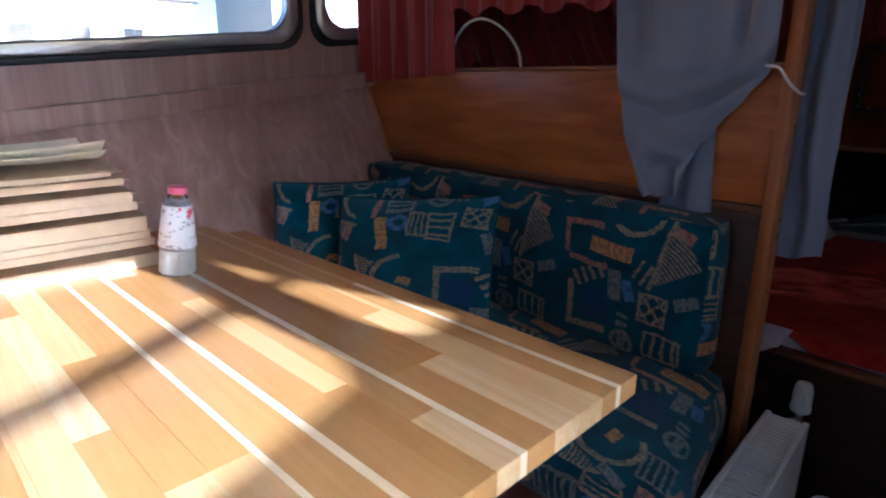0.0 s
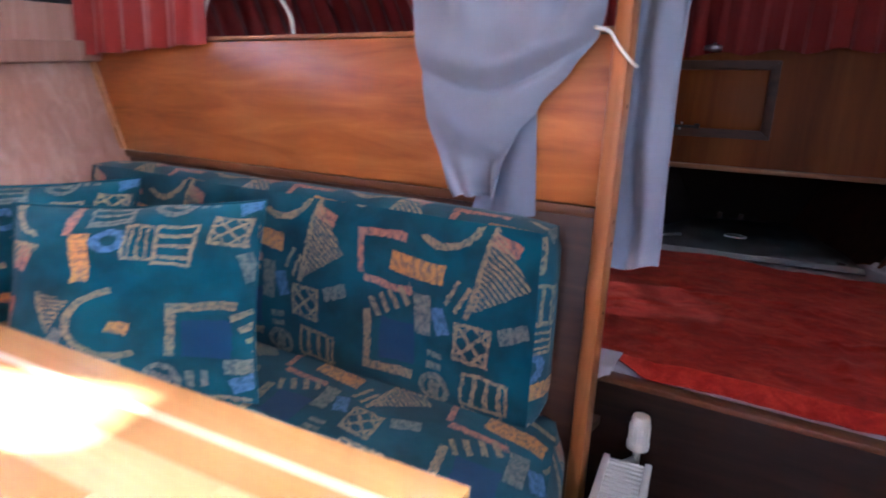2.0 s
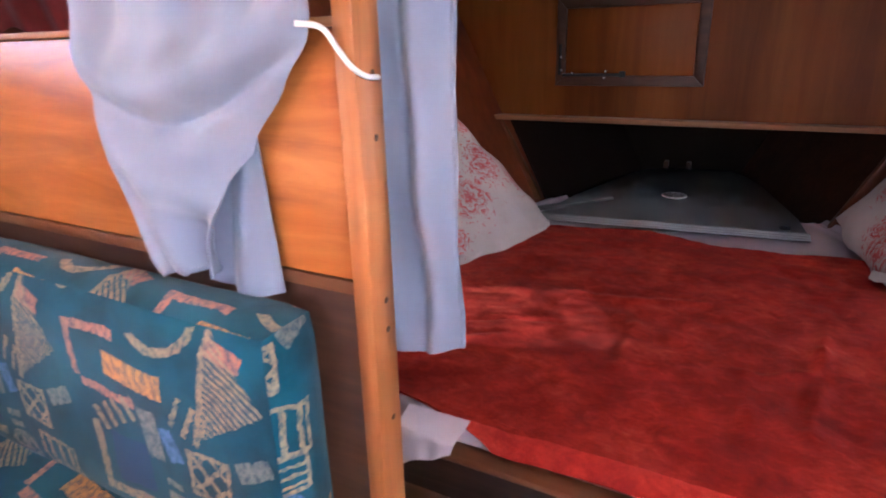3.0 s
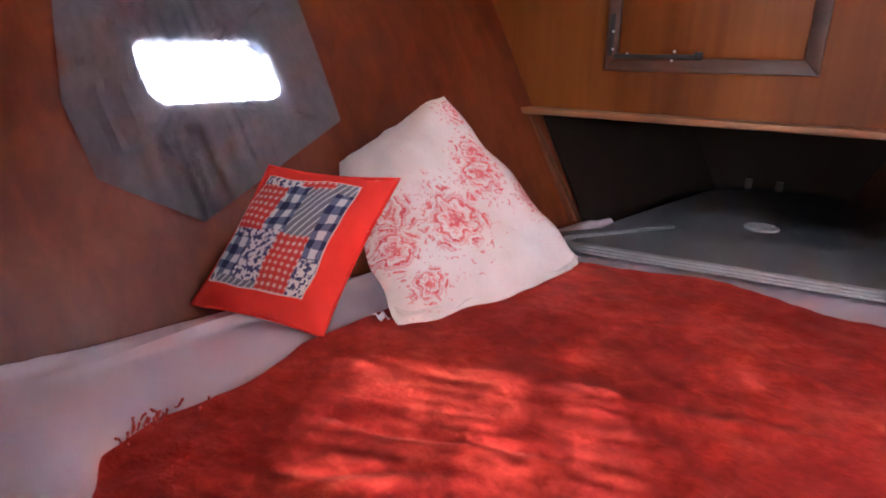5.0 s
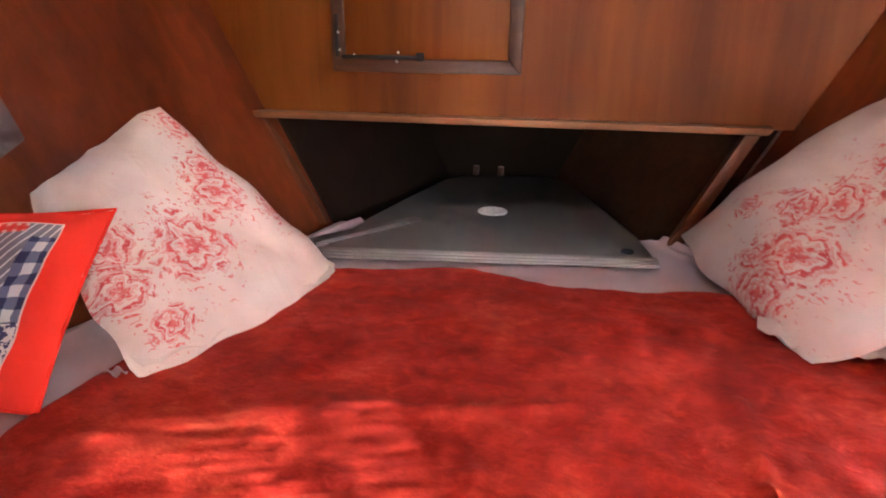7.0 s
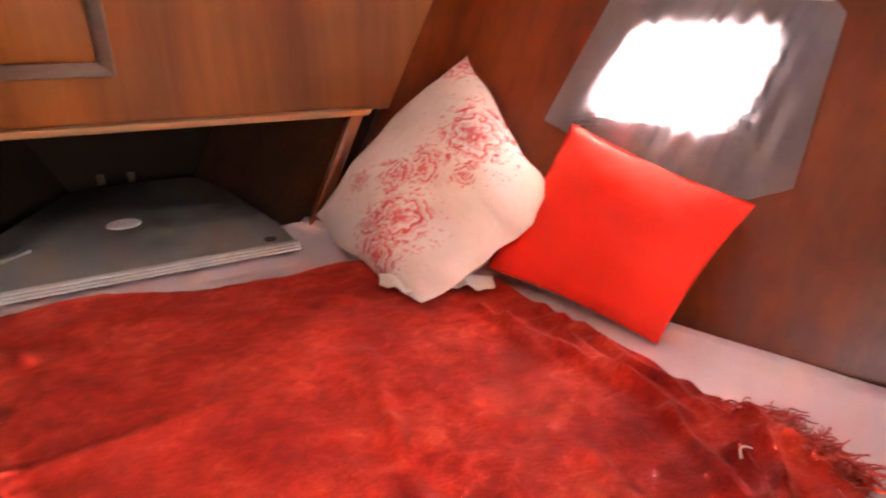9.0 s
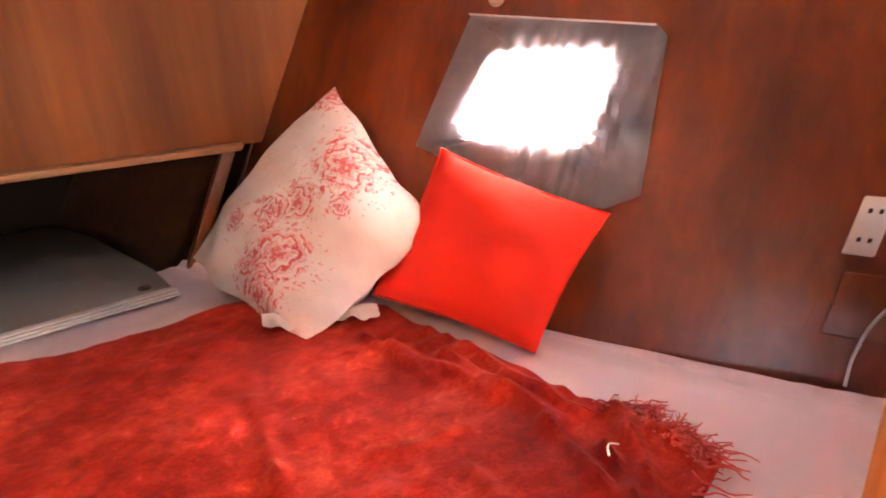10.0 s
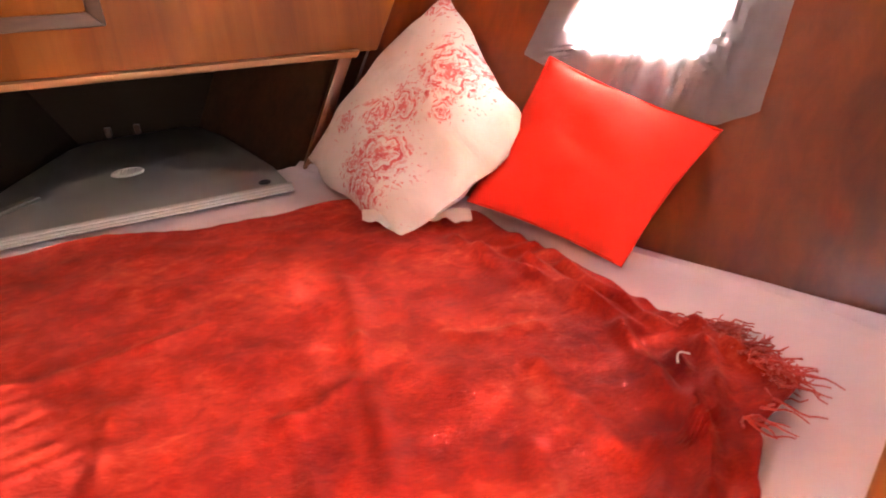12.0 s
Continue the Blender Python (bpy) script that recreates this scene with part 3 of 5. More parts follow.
def pillow_mesh(corners, thick, scale_uv, seed=0.0, n=26, crease=0.008, sag=0.0, ears=0.06, bulge=None):
    """A stuffed square between four corner points (in order round the edge), full in the middle and thin at the seams."""
    p0, p1, p2, p3 = [Vector(c) for c in corners]
    normal = (p2 - p0).cross(p3 - p1).normalized()
    bm = bmesh.new()
    layer = bm.loops.layers.uv.new("UVMap")

    def place(u, v, side):
        a, b = 2 * u - 1, 2 * v - 1
        e = bulge or (ears,) * 4
        uu = 0.5 + 0.5 * a * (1 - e[0 if a < 0 else 1] * (1 - b * b) * abs(a) ** 3)
        vv = 0.5 + 0.5 * b * (1 - e[2 if b < 0 else 3] * (1 - a * a) * abs(b) ** 3)
        p = p0 * (1 - uu) * (1 - vv) + p1 * uu * (1 - vv) + p2 * uu * vv + p3 * (1 - uu) * vv
        full = max(0.0, (1 - abs(a) ** 2.6) * (1 - abs(b) ** 2.6)) ** 0.55
        full *= 1 - sag * math.exp(-((a - 0.1) ** 2 + (b - 0.25) ** 2) * 4)
        w = noise.noise(Vector((a * 2.1 + seed, b * 2.1, side * 3.0))) * 0.5 + noise.noise(Vector((a * 5.5 + seed, b * 5.5, 7 + side))) * 0.3
        edge = 1 - max(abs(a), abs(b)) ** 6
        q = p + normal * (side * thick * full + w * crease * (0.35 + edge))
        q += noise.noise_vector(Vector((a * 3 + seed, b * 3, 1.5))) * crease * 0.8
        return q

    grids = {}
    for side in (1, -1):
        grids[side] = [[None] * (n + 1) for _ in range(n + 1)]
        for i in range(n + 1):
            for j in range(n + 1):
                rim = i in (0, n) or j in (0, n)
                if side == -1 and rim:
                    grids[side][i][j] = grids[1][i][j]
                else:
                    grids[side][i][j] = bm.verts.new(place(i / n, j / n, 0 if rim else side))
    for side in (1, -1):
        g = grids[side]
        for i in range(n):
            for j in range(n):
                quad = [(i, j), (i + 1, j), (i + 1, j + 1), (i, j + 1)]
                if side == -1:
                    quad.reverse()
                f = bm.faces.new([g[a][b] for a, b in quad])
                for lp, (a, b) in zip(f.loops, quad):
                    lp[layer].uv = ((a / n - 0.5) * scale_uv, (b / n - 0.5) * scale_uv)
    bm.normal_update()
    return bm


def seam(corners, radius, ears=0.06):
    """The piped edge of a pillow."""
    c = [Vector(q) for q in corners]
    pts = []
    for i in range(4):
        a, b = c[i], c[(i + 1) % 4]
        mid = (a + b) / 2
        inward = ((c[(i + 2) % 4] + c[(i + 3) % 4]) / 2 - mid)
        for s in range(12):
            t = s / 12
            pts.append(a.lerp(b, t) + inward * (ears * 0.5 * (1 - (2 * t - 1) ** 2)))
    return tube(pts + pts[:1], radius, 6, False)


def rounded(cx, cy, hx, hy, r, n=8):
    pts = []
    for sx, sy, a0 in ((1, 1, 0), (-1, 1, 90), (-1, -1, 180), (1, -1, 270)):
        for k in range(n + 1):
            a = radians(a0 + 90 * k / n)
            pts.append((cx + sx * (hx - r) + r * math.cos(a), cy + sy * (hy - r) + r * math.sin(a)))
    return pts


def ring_frame(outer, inner, fn, depth, bevel=0.004):
    """A closed frame between two loops of equal count in the plane (s, t), laid into space by fn(s, t, out)."""
    bm = bmesh.new()
    n = len(outer)
    loops = [[bm.verts.new(fn(s, t, d)) for s, t in loop] for loop, d in ((outer, 0.0), (outer, depth * 0.7), ([((a[0] * 0.8 + b[0] * 0.2), (a[1] * 0.8 + b[1] * 0.2)) for a, b in zip(outer, inner)], depth), ([((a[0] * 0.2 + b[0] * 0.8), (a[1] * 0.2 + b[1] * 0.8)) for a, b in zip(outer, inner)], depth), (inner, depth * 0.6), (inner, -0.03), (outer, -0.03))]
    for a, b in zip(loops, loops[1:] + loops[:1]):
        for i in range(n):
            bm.faces.new((a[i], a[(i + 1) % n], b[(i + 1) % n], b[i]))
    bmesh.ops.recalc_face_normals(bm, faces=bm.faces)
    return bm


def wall_grid(fn, us, vs, holes, thick):
    """A wall laid by fn(u, v) over the given stations, with rectangular openings (u0, u1, v0, v1), thickened by the vector thick."""
    bm = bmesh.new()
    us, vs = sorted(set(us + [x for h in holes for x in h[:2]])), sorted(set(vs + [x for h in holes for x in h[2:]]))
    g = {(u, v): bm.verts.new(fn(u, v)) for u in us for v in vs}
    for u0, u1 in zip(us, us[1:]):
        for v0, v1 in zip(vs, vs[1:]):
            mu, mv = (u0 + u1) / 2, (v0 + v1) / 2
            if any(h[0] < mu < h[1] and h[2] < mv < h[3] for h in holes):
                continue
            bm.faces.new((g[u0, v0], g[u1, v0], g[u1, v1], g[u0, v1]))
    back = {k: bm.verts.new(v.co + Vector(thick)) for k, v in g.items()}
    twin = {v: back[k] for k, v in g.items()}
    rim = [e.verts[:] for e in bm.edges if e.is_boundary]
    for f in bm.faces[:]:
        bm.faces.new([twin[v] for v in reversed(f.verts)])
    for a, b in rim:
        bm.faces.new((a, b, twin[b], twin[a]))
    bmesh.ops.delete(bm, geom=[v for v in bm.verts if not v.link_faces], context="VERTS")
    bmesh.ops.recalc_face_normals(bm, faces=bm.faces)
    return bm


# ---------------------------------------------------------------- the structure
def hull_r(y, z):
    return 1.30 - 0.49 * (y - 2.927) + 0.50 * (z - 0.62)


def hull_l(y, z):
    return -0.794 + 0.30 * (y - 2.721) - 0.50 * (z - 0.62)


def on_r(y, z, out=0.0):
    """A point on the starboard lining of the fore cabin, out metres into the cabin."""
    n = Vector((-1, -0.49, 0.50)).normalized()
    return Vector((hull_r(y, z), y, z)) + n * out


def on_l(y, z, out=0.0):
    n = Vector((1, -0.30, 0.50)).normalized()
    return Vector((hull_l(y, z), y, z)) + n * out


RISE = 0.105
TOP = 1.86


def structure(name, bm, mat_, label, category, smooth=True):
    return tagged(part(name, bm, mat_, None, "", smooth), label, category, "", "structure")


structure("ground", box((-400, -400, -1.3), (400, 400, -1.0), 0), M_GROUND, "grey level quayside ground reaching far off", "ground")
structure("floor", box((-1.45, -1.0, -0.04), (1.6, 5.1, 0.0), 0), M_SOLE, "brown teak cabin sole of the boat", "floor")
# the ceiling opening over the berth is made up for the fill lamp
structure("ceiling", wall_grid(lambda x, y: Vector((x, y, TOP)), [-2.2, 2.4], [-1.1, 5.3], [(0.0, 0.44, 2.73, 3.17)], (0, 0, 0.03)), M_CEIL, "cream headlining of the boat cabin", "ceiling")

# unseen hatch added in that opening; its milky pane keeps the sun out
fill_hatch = thing("window_8", (0.22, 2.95, TOP), "milky acrylic deck hatch, unseen, added for fill light", "hatch", "", "structure")
part("pane", box((-0.02, 2.71, TOP + 0.0305), (0.46, 3.19, TOP + 0.04), 0.002), M_ACRYLIC, fill_hatch)

# fore cabin sides, sloping outwards, with one small window each
WIN_R, WIN_L = (2.985, 3.295, 0.996, 1.20), (2.80, 3.105, 1.02, 1.17)
ys = [2.03 + 0.25 * i for i in range(13)]
zs = [0.0, 0.3, 0.62, 0.95, 1.3, 1.6, TOP]
structure("wall_starboard_fore", wall_grid(lambda y, z: on_r(y, z), ys, zs, [WIN_R], (0.035, 0.015, 0)), M_MAHOGANY, "varnished dark red mahogany hull lining, sloping outwards", "wall", False)
structure("wall_port_fore", wall_grid(lambda y, z: on_l(y, z), ys, zs, [WIN_L], (-0.035, 0.01, 0)), M_MAHOGANY, "varnished dark red mahogany hull lining, sloping outwards", "wall", False)
structure("wall_stem", box((-1.3, 5.035, 0.0), (1.8, 5.07, TOP), 0), M_DARKWOOD, "dark wooden end of the bow locker", "wall")

# locker back, its shade put into the colour
structure("wall_locker_back", box((-0.9, 4.82, 0.0), (1.2, 4.84, TOP), 0), M_LOCKER_SHADE, "wooden back of the bow locker, coloured dark for shade", "wall")

# bow panel above the open locker
BOW = 3.93
structure("wall_bow", prism([(hull_l(BOW, 0.955), BOW, 0.955), (hull_r(BOW, 0.955), BOW, 0.955), (hull_r(BOW, TOP), BOW, TOP), (hull_l(BOW, TOP), BOW, TOP)], (0, 0.02, 0), 0), M_BOW, "reddish brown plywood panel across the bow", "wall")
structure("trim_bow_lip", prism([(-0.645, 3.875, 0.945), (0.895, 3.875, 0.945), (0.91, 3.875, 0.965), (-0.66, 3.875, 0.965)], (0, 0.053, 0), 0.004), M_LIP, "light raw wooden lip under the bow panel", "trim")


def brace(side):
    if side < 0:
        a, b = Vector((-0.442, 3.90, 0.60)), Vector((-0.64, 3.90, 0.945))
    else:
        a, b = Vector((0.72, 3.90, 0.60)), Vector((0.885, 3.90, 0.945))
    w = Vector((0.042 * -side, 0, 0))
    structure("trim_brace", prism([a, a + w, b + w, b], (0, 0.035, 0), 0.004), M_BRACE, "slanting reddish brown wooden brace beside the bow locker", "trim")


brace(-1), brace(1)

# bulkhead between saloon and fore cabin
structure("wall_bulkhead_low", box((-1.40, 2.004, 0.0), (0.0145, 2.03, 0.975), 0.002), M_DARKWOOD, "dark brown wooden bulkhead below the honey panel", "wall")
# backing added out of view to stop sun leaking past the half bulkhead
structure("wall_leak_block", box((-1.62, 2.0345, 0.0), (0.012, 2.045, 1.285), 0.002), M_DARKWOOD, "unseen dark brown backing of the half bulkhead, added against a light leak", "wall")
structure("wall_bulkhead_starboard", box((0.896, 2.07, 0.0), (1.85, 2.10, TOP), 0.002), M_MAHOGANY, "mahogany bulkhead beside the cabin doorway", "wall")
structure("wall_bulkhead_head", box((-1.60, 2.004, 1.74), (0.765, 2.03, TOP), 0.002), M_MAHOGANY, "mahogany header above the doorway", "wall")
panel = structure("wall_panel", prism([(-1.375, 1.998, 0.995), (0.0145, 1.998, 0.995), (0.0145, 1.998, 1.288), (-1.52, 1.998, 1.288)], (0, 0.03, 0), 0.004), M_PANEL, "honey brown varnished plywood half bulkhead", "wall")
structure("trim_panel_edge", prism([(-1.395, 1.985, 0.997), (-1.36, 1.985, 0.997), (-1.49, 1.985, 1.26), (-1.525, 1.985, 1.26)], (0, 0.0125, 0), 0.003), M_LIP, "light wooden edge batten on the half bulkhead", "trim")
structure("trim_panel_cap", box((-1.50, 1.994, 1.289), (0.0145, 2.033, 1.299), 0.003), M_LIP, "light wooden capping along the half bulkhead", "trim")
structure("trim_ledge", box((-1.385, 1.996, 0.975), (0.0145, 2.003, 0.994), 0.003), M_MIDWOOD, "narrow dark wooden ledge below the honey panel", "trim")

# doorway posts
def post(name, lo, hi, label):
    ob = thing(name, ((lo[0] + hi[0]) / 2, (lo[1] + hi[1]) / 2, 0), label, "door post", "", "structure")
    part("post_timber", box(lo, hi, 0.006), M_POST, ob)
    for z in (1.24, 1.17, 0.97, 0.93, 0.80):
        part("screw_plug", lathe([(0.0045, 0), (0.0045, 0.002), (0.003, 0.003)], (hi[0] - 0.002, lo[1] + 0.03, z), 10, pose(0, 0, 0, 0, 90, 0)), M_DARKWOOD, ob)
    return ob


post("post_port", (0.015, 1.983, 0.0), (0.044, 2.034, TOP), "reddish brown wooden door post with screw plugs")
post("post_starboard", (0.855, 2.085, 0.0), (0.895, 2.145, TOP), "orange brown wooden door post")

# saloon sides
def port_low(y, z):
    return Vector((-1.375 - 0.5 * (z - 0.996) - 0.03 * (2.0 - y), y, z))


def side_wall(x, y, z):
    return Vector((x, y, z))


PORT_X, STAR_X = -1.50, 1.45


def star_plane(y, z, d=0.0):
    """The starboard side: the window sills rise forward and their ends are raked."""
    rake = 0.8 * (min(z, 1.6) - 1.365) * min(1.0, max(0.0, (y - 0.7) / 0.6)) * min(1.0, max(0.0, (2.02 - y) / 0.33)) if 1.1 < z < 1.82 else 0.0
    return Vector((STAR_X - d, y + rake, z + (0.105 * (y - 1.45) if 1.1 < z < 1.82 else 0.0)))


structure("wall_port_low", wall_grid(lambda y, s: port_low(y, s * (1.235 + RISE * (y - 1.9))), [-1.0, 0.0, 0.7, 1.4, 2.02], [0.0, 0.4, 0.7, 1.0], [], (-0.03, 0, 0)), M_LINING, "pinkish wood-grained lining of the hull side", "wall", False)
P_WINS = [(0.45, 1.685, 0.0, 1.0), (1.815, 1.999, 0.0, 1.0)]


def port_up(y, s):
    """s: 0 at the window sill line, 1 at the window head; below and above it the wall goes on."""
    sill, head = 1.375 + RISE * (y - 1.2), 1.70 + RISE * 0.6 * (y - 1.2)
    z = sill + (head - sill) * s if 0 <= s <= 1 else (1.10 if s < 0 else TOP)
    return Vector((PORT_X - 0.02, y, z))


structure("wall_port_up", wall_grid(port_up, [-1.0, -0.3, 0.2, 1.2, 1.75], [-1.0, 2.0], P_WINS, (-0.04, 0, 0)), M_LINING, "pinkish wood-grained lining beside the saloon windows", "wall", False)
structure("trim_shelf_edge", prism([(-1.452, -1.0, 1.235 + RISE * (-2.9) - 0.005), (-1.452, 2.0, 1.235 + RISE * 0.1 - 0.005), (-1.452, 2.0, 1.235 + RISE * 0.1 + 0.05), (-1.452, -1.0, 1.235 + RISE * (-2.9) + 0.072)], (-0.066, 0, 0), 0.005), M_LINING, "pinkish wood-grained ledge along the hull side", "trim")
S_WINS = [(1.655, 1.96, 1.318, 1.76), (0.45, 1.57, 1.318, 1.76), (-0.7, 0.29, 1.318, 1.76)]
structure("wall_starboard", wall_grid(lambda y, z: star_plane(y, z), [-1.0, -0.9, 1.3, 1.45, 2.02], [0.0, 1.1, TOP], S_WINS, (0.05, 0, 0)), M_LINING, "pinkish wood-grained lining of the saloon side", "wall", False)
# after wall is out of view; its opening is added to let light in
structure("wall_aft", wall_grid(lambda x, z: side_wall(x, -1.0, z), [-1.6, 1.5], [0.0, TOP], [(0.2, 0.95, 0.9, 1.82)], (0, -0.05, 0)), M_MAHOGANY, "unseen mahogany after bulkhead with an opening added for fill light", "wall", False)


def window(name, fn, w, radius, rim, label, fn_out=0.018, seal=False, pane_out=-0.02):
    y0, y1, s0, s1 = w
    ob = thing(name, fn((y0 + y1) / 2, (s0 + s1) / 2, 0), label, "window", "", "structure")
    cy, cs, hy, hs = (y0 + y1) / 2, (s0 + s1) / 2, (y1 - y0) / 2, (s1 - s0) / 2
    outer = rounded(cy, cs, hy + rim[0], hs + rim[1], radius)
    inner = rounded(cy, cs, hy - rim[0] * 0.5, hs - rim[1] * 0.5, radius)
    part("window_frame", ring_frame(outer, inner, fn, fn_out), M_ALU, ob, "brushed aluminium window frame with rounded corners")
    if seal:
        o2 = rounded(cy, cs, hy + rim[0] * 1.75, hs + rim[1] * 1.75, radius)
        part("rubber_seal", ring_frame(o2, outer, fn, 0.012), M_RUBBER, ob, "black rubber seal")
    bm = bmesh.new()
    a = [bm.verts.new(fn(s, t, pane_out)) for s, t in rounded(cy, cs, hy - rim[0] * 0.4, hs - rim[1] * 0.4, radius)]
    b = [bm.verts.new(fn(s, t, pane_out - 0.004)) for s, t in rounded(cy, cs, hy - rim[0] * 0.4, hs - rim[1] * 0.4, radius)]
    n = len(a)
    bm.faces.new(a), bm.faces.new(b[::-1])
    for i in range(n):
        bm.faces.new((a[i], b[i], b[(i + 1) % n], a[(i + 1) % n]))
    bmesh.ops.recalc_face_normals(bm, faces=bm.faces)
    pane = part("pane", bm, M_GLASS, ob)
    pane.visible_shadow = False
    return ob


def port_plane(y, z, d=0.0):
    return Vector((PORT_X - 0.02 + d, y, z + RISE * 0.8 * (y - 1.2)))



window("window_1", port_plane, (0.45, 1.685, 1.375, 1.70), 0.085, (0.028, 0.028), "wide saloon window with rounded aluminium frame and black seal", 0.02, True)
window("window_2", port_plane, (1.815, 1.999 + 0.5, 1.375, 1.70), 0.085, (0.028, 0.028), "saloon window with rounded aluminium frame partly behind a red curtain", 0.02, True)
for i, w in enumerate(S_WINS):
    window("window_%d" % (3 + i), star_plane, w, 0.06, (0.02, 0.02), "saloon window with rounded aluminium frame", 0.018, True)
window("window_6", on_r, WIN_R, 0.035, (0.014, 0.014), "small fore cabin window in a rounded frame", 0.012)
window("window_7", on_l, WIN_L, 0.035, (0.014, 0.014), "small fore cabin window in a rounded frame", 0.012)

grab = thing("grab_rail", (1.56, 0.9, 1.39), "steel grab rail along the outside of the saloon windows", "rail")
part("rail", tube(arc([(1.49, -0.85, 1.155), (1.56, -0.80, 1.15), (1.57, -0.2, 1.235), (1.57, 0.6, 1.348), (1.57, 1.2, 1.432), (1.57, 1.9, 1.532), (1.56, 1.98, 1.543), (1.49, 2.0, 1.545)], 6), 0.011, 10), M_ALU, grab)

# ---------------------------------------------------------------- fore cabin: berth
berth = thing("berth_base", (0.3, 2.3, 0), "wooden berth base filling the bow", "berth")
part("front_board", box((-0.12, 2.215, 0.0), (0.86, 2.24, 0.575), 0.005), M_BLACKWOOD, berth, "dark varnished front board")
part("board_cap", box((-0.12, 2.207, 0.576), (0.86, 2.25, 0.59), 0.004), M_MIDWOOD, berth, "worn dark wooden capping")
part("base_top", prism([(hull_l(2.06, 0.5) + 0.02, 2.045, 0.47), (0.0, 2.045, 0.47), (0.02, 2.25, 0.47), (0.87, 2.25, 0.47), (0.90, 2.105, 0.47), (hull_r(2.1, 0.5) - 0.02, 2.105, 0.47), (hull_r(4.95, 0.5) - 0.01, 4.95, 0.47), (hull_l(4.95, 0.5) + 0.01, 4.95, 0.47)], (0, 0, 0.02), 0), M_DARKWOOD, berth)


def mattress_top(u, v):
    x0 = hull_l(2.25, 0.6) + u * (hull_r(2.25, 0.6) - hull_l(2.25, 0.6))
    y0 = level([(-1.2, 2.05), (-0.22, 2.05), (-0.12, 2.255), (0.86, 2.255), (0.92, 2.115), (2.0, 2.115)], x0)
    y = y0 + v * (3.95 - y0)
    xl, xr = hull_l(y, 0.60) + 0.012, hull_r(y, 0.60) - 0.012
    x = xl + u * (xr - xl)
    e = min(u * (xr - xl), (1 - u) * (xr - xl), v * 1.7)
    z = 0.618 - 0.045 * max(0, 1 - e / 0.035) ** 2
    # tucked folds along the hull side
    d = min(u * (xr - xl), (1 - u) * (xr - xl))
    along = y * 1.7
    z += 0.02 * math.exp(-((d - 0.07 - 0.03 * math.sin(along * 3)) / 0.013) ** 2) * (0.6 + 0.4 * math.sin(along * 5))
    z += 0.018 * math.exp(-((d - 0.12 - 0.02 * math.sin(along * 2 + 1)) / 0.014) ** 2) * (0.5 + 0.5 * math.sin(along * 4 + 2))
    z += noise.noise(Vector((x * 5, y * 5, 2))) * 0.004
    if y > 3.5:
        z -= 0.02 * min(1, (y - 3.5) / 0.08)
    return Vector((x, y, z))


mattress = thing("mattress", (0.3, 3.0, 0.49), "mattress in a pinkish white creased sheet on the berth", "mattress")
part("sheet_cover", sheet(mattress_top, 260, 90), M_SHEET, mattress, "pinkish white creased sheet")


def mattress_front(u, v):
    p = mattress_top(u, 0)
    return Vector((p.x, p.y - 0.002 + 0.004 * math.sin(u * 50) * v, p.z - v * (p.z - 0.492)))


part("sheet_side", sheet(mattress_front, 90, 6), M_SHEET, mattress)


def flap(u, v):
    x = -0.085 + 0.125 * u + 0.02 * (0.5 - u) * v
    if v < 0.45:
        y, z = 2.255 - 0.055 * v / 0.45, 0.634 - 0.012 * v / 0.45
    else:
        y, z = 2.199 - 0.01 * (v - 0.45), 0.622 - (v - 0.45) * (0.13 - 0.09 * u)
    return Vector((x, y + 0.003 * math.sin(u * 13) * v, z + 0.004 * math.sin(u * 11 + v * 4) * v))


part("sheet_corner", sheet(flap, 24, 14, 0.002), M_SHEET, mattress, "white crumpled sheet corner hanging over the board")

# blanket
RIGHT = [(2.235, 0.80), (2.28, 0.945), (2.36, 1.03), (2.41, 1.16), (2.55, 1.165), (2.65, 1.11), (2.85, 1.075), (3.2, 1.0), (3.45, 0.74), (3.6, 0.70)]
LEFT = [(2.235, 0.09), (2.27, -0.05), (2.31, -0.38), (2.36, -0.45), (2.45, -0.465), (2.51, -0.442), (2.62, -0.436), (2.72, -0.462), (3.1, -0.42), (3.6, -0.26)]
FOLDS = [((0.624, 3.0), (0.6, 2.775), 0.014, 0.010), ((0.60, 2.78), (0.567, 2.46), 0.015, 0.013), ((0.466, 2.63), (0.478, 2.40), 0.014, 0.009), ((0.45, 2.64), (0.57, 2.67), 0.014, 0.007), ((0.844, 2.61), (0.848, 2.387), 0.016, 0.010),
         ((1.011, 2.633), (0.952, 2.384), 0.014, 0.020), ((0.928, 3.018), (0.988, 2.742), 0.016, 0.018), ((0.988, 2.908), (1.035, 2.616), 0.014, 0.022), ((0.90, 3.1), (0.93, 2.85), 0.014, 0.012), ((1.04, 2.85), (1.07, 2.62), 0.014, 0.02),
         ((1.03, 2.52), (0.949, 2.372), 0.013, 0.024), ((0.95, 2.38), (0.86, 2.263), 0.013, 0.022), ((0.882, 2.39), (0.811, 2.275), 0.014, 0.016), ((1.09, 2.53), (1.0, 2.40), 0.014, 0.022), ((0.745, 2.735), (0.896, 2.692), 0.014, 0.008),
         ((0.225, 2.76), (0.225, 2.55), 0.014, 0.008), ((-0.27, 2.60), (0.06, 2.70), 0.008, -0.006), ((-0.3, 2.45), (-0.05, 2.58), 0.008, -0.006), ((0.05, 2.9), (0.35, 2.93), 0.016, 0.006), ((0.75, 2.45), (0.70, 2.28), 0.016, 0.010), ((1.12, 2.58), (1.13, 2.46), 0.018, 0.02)]


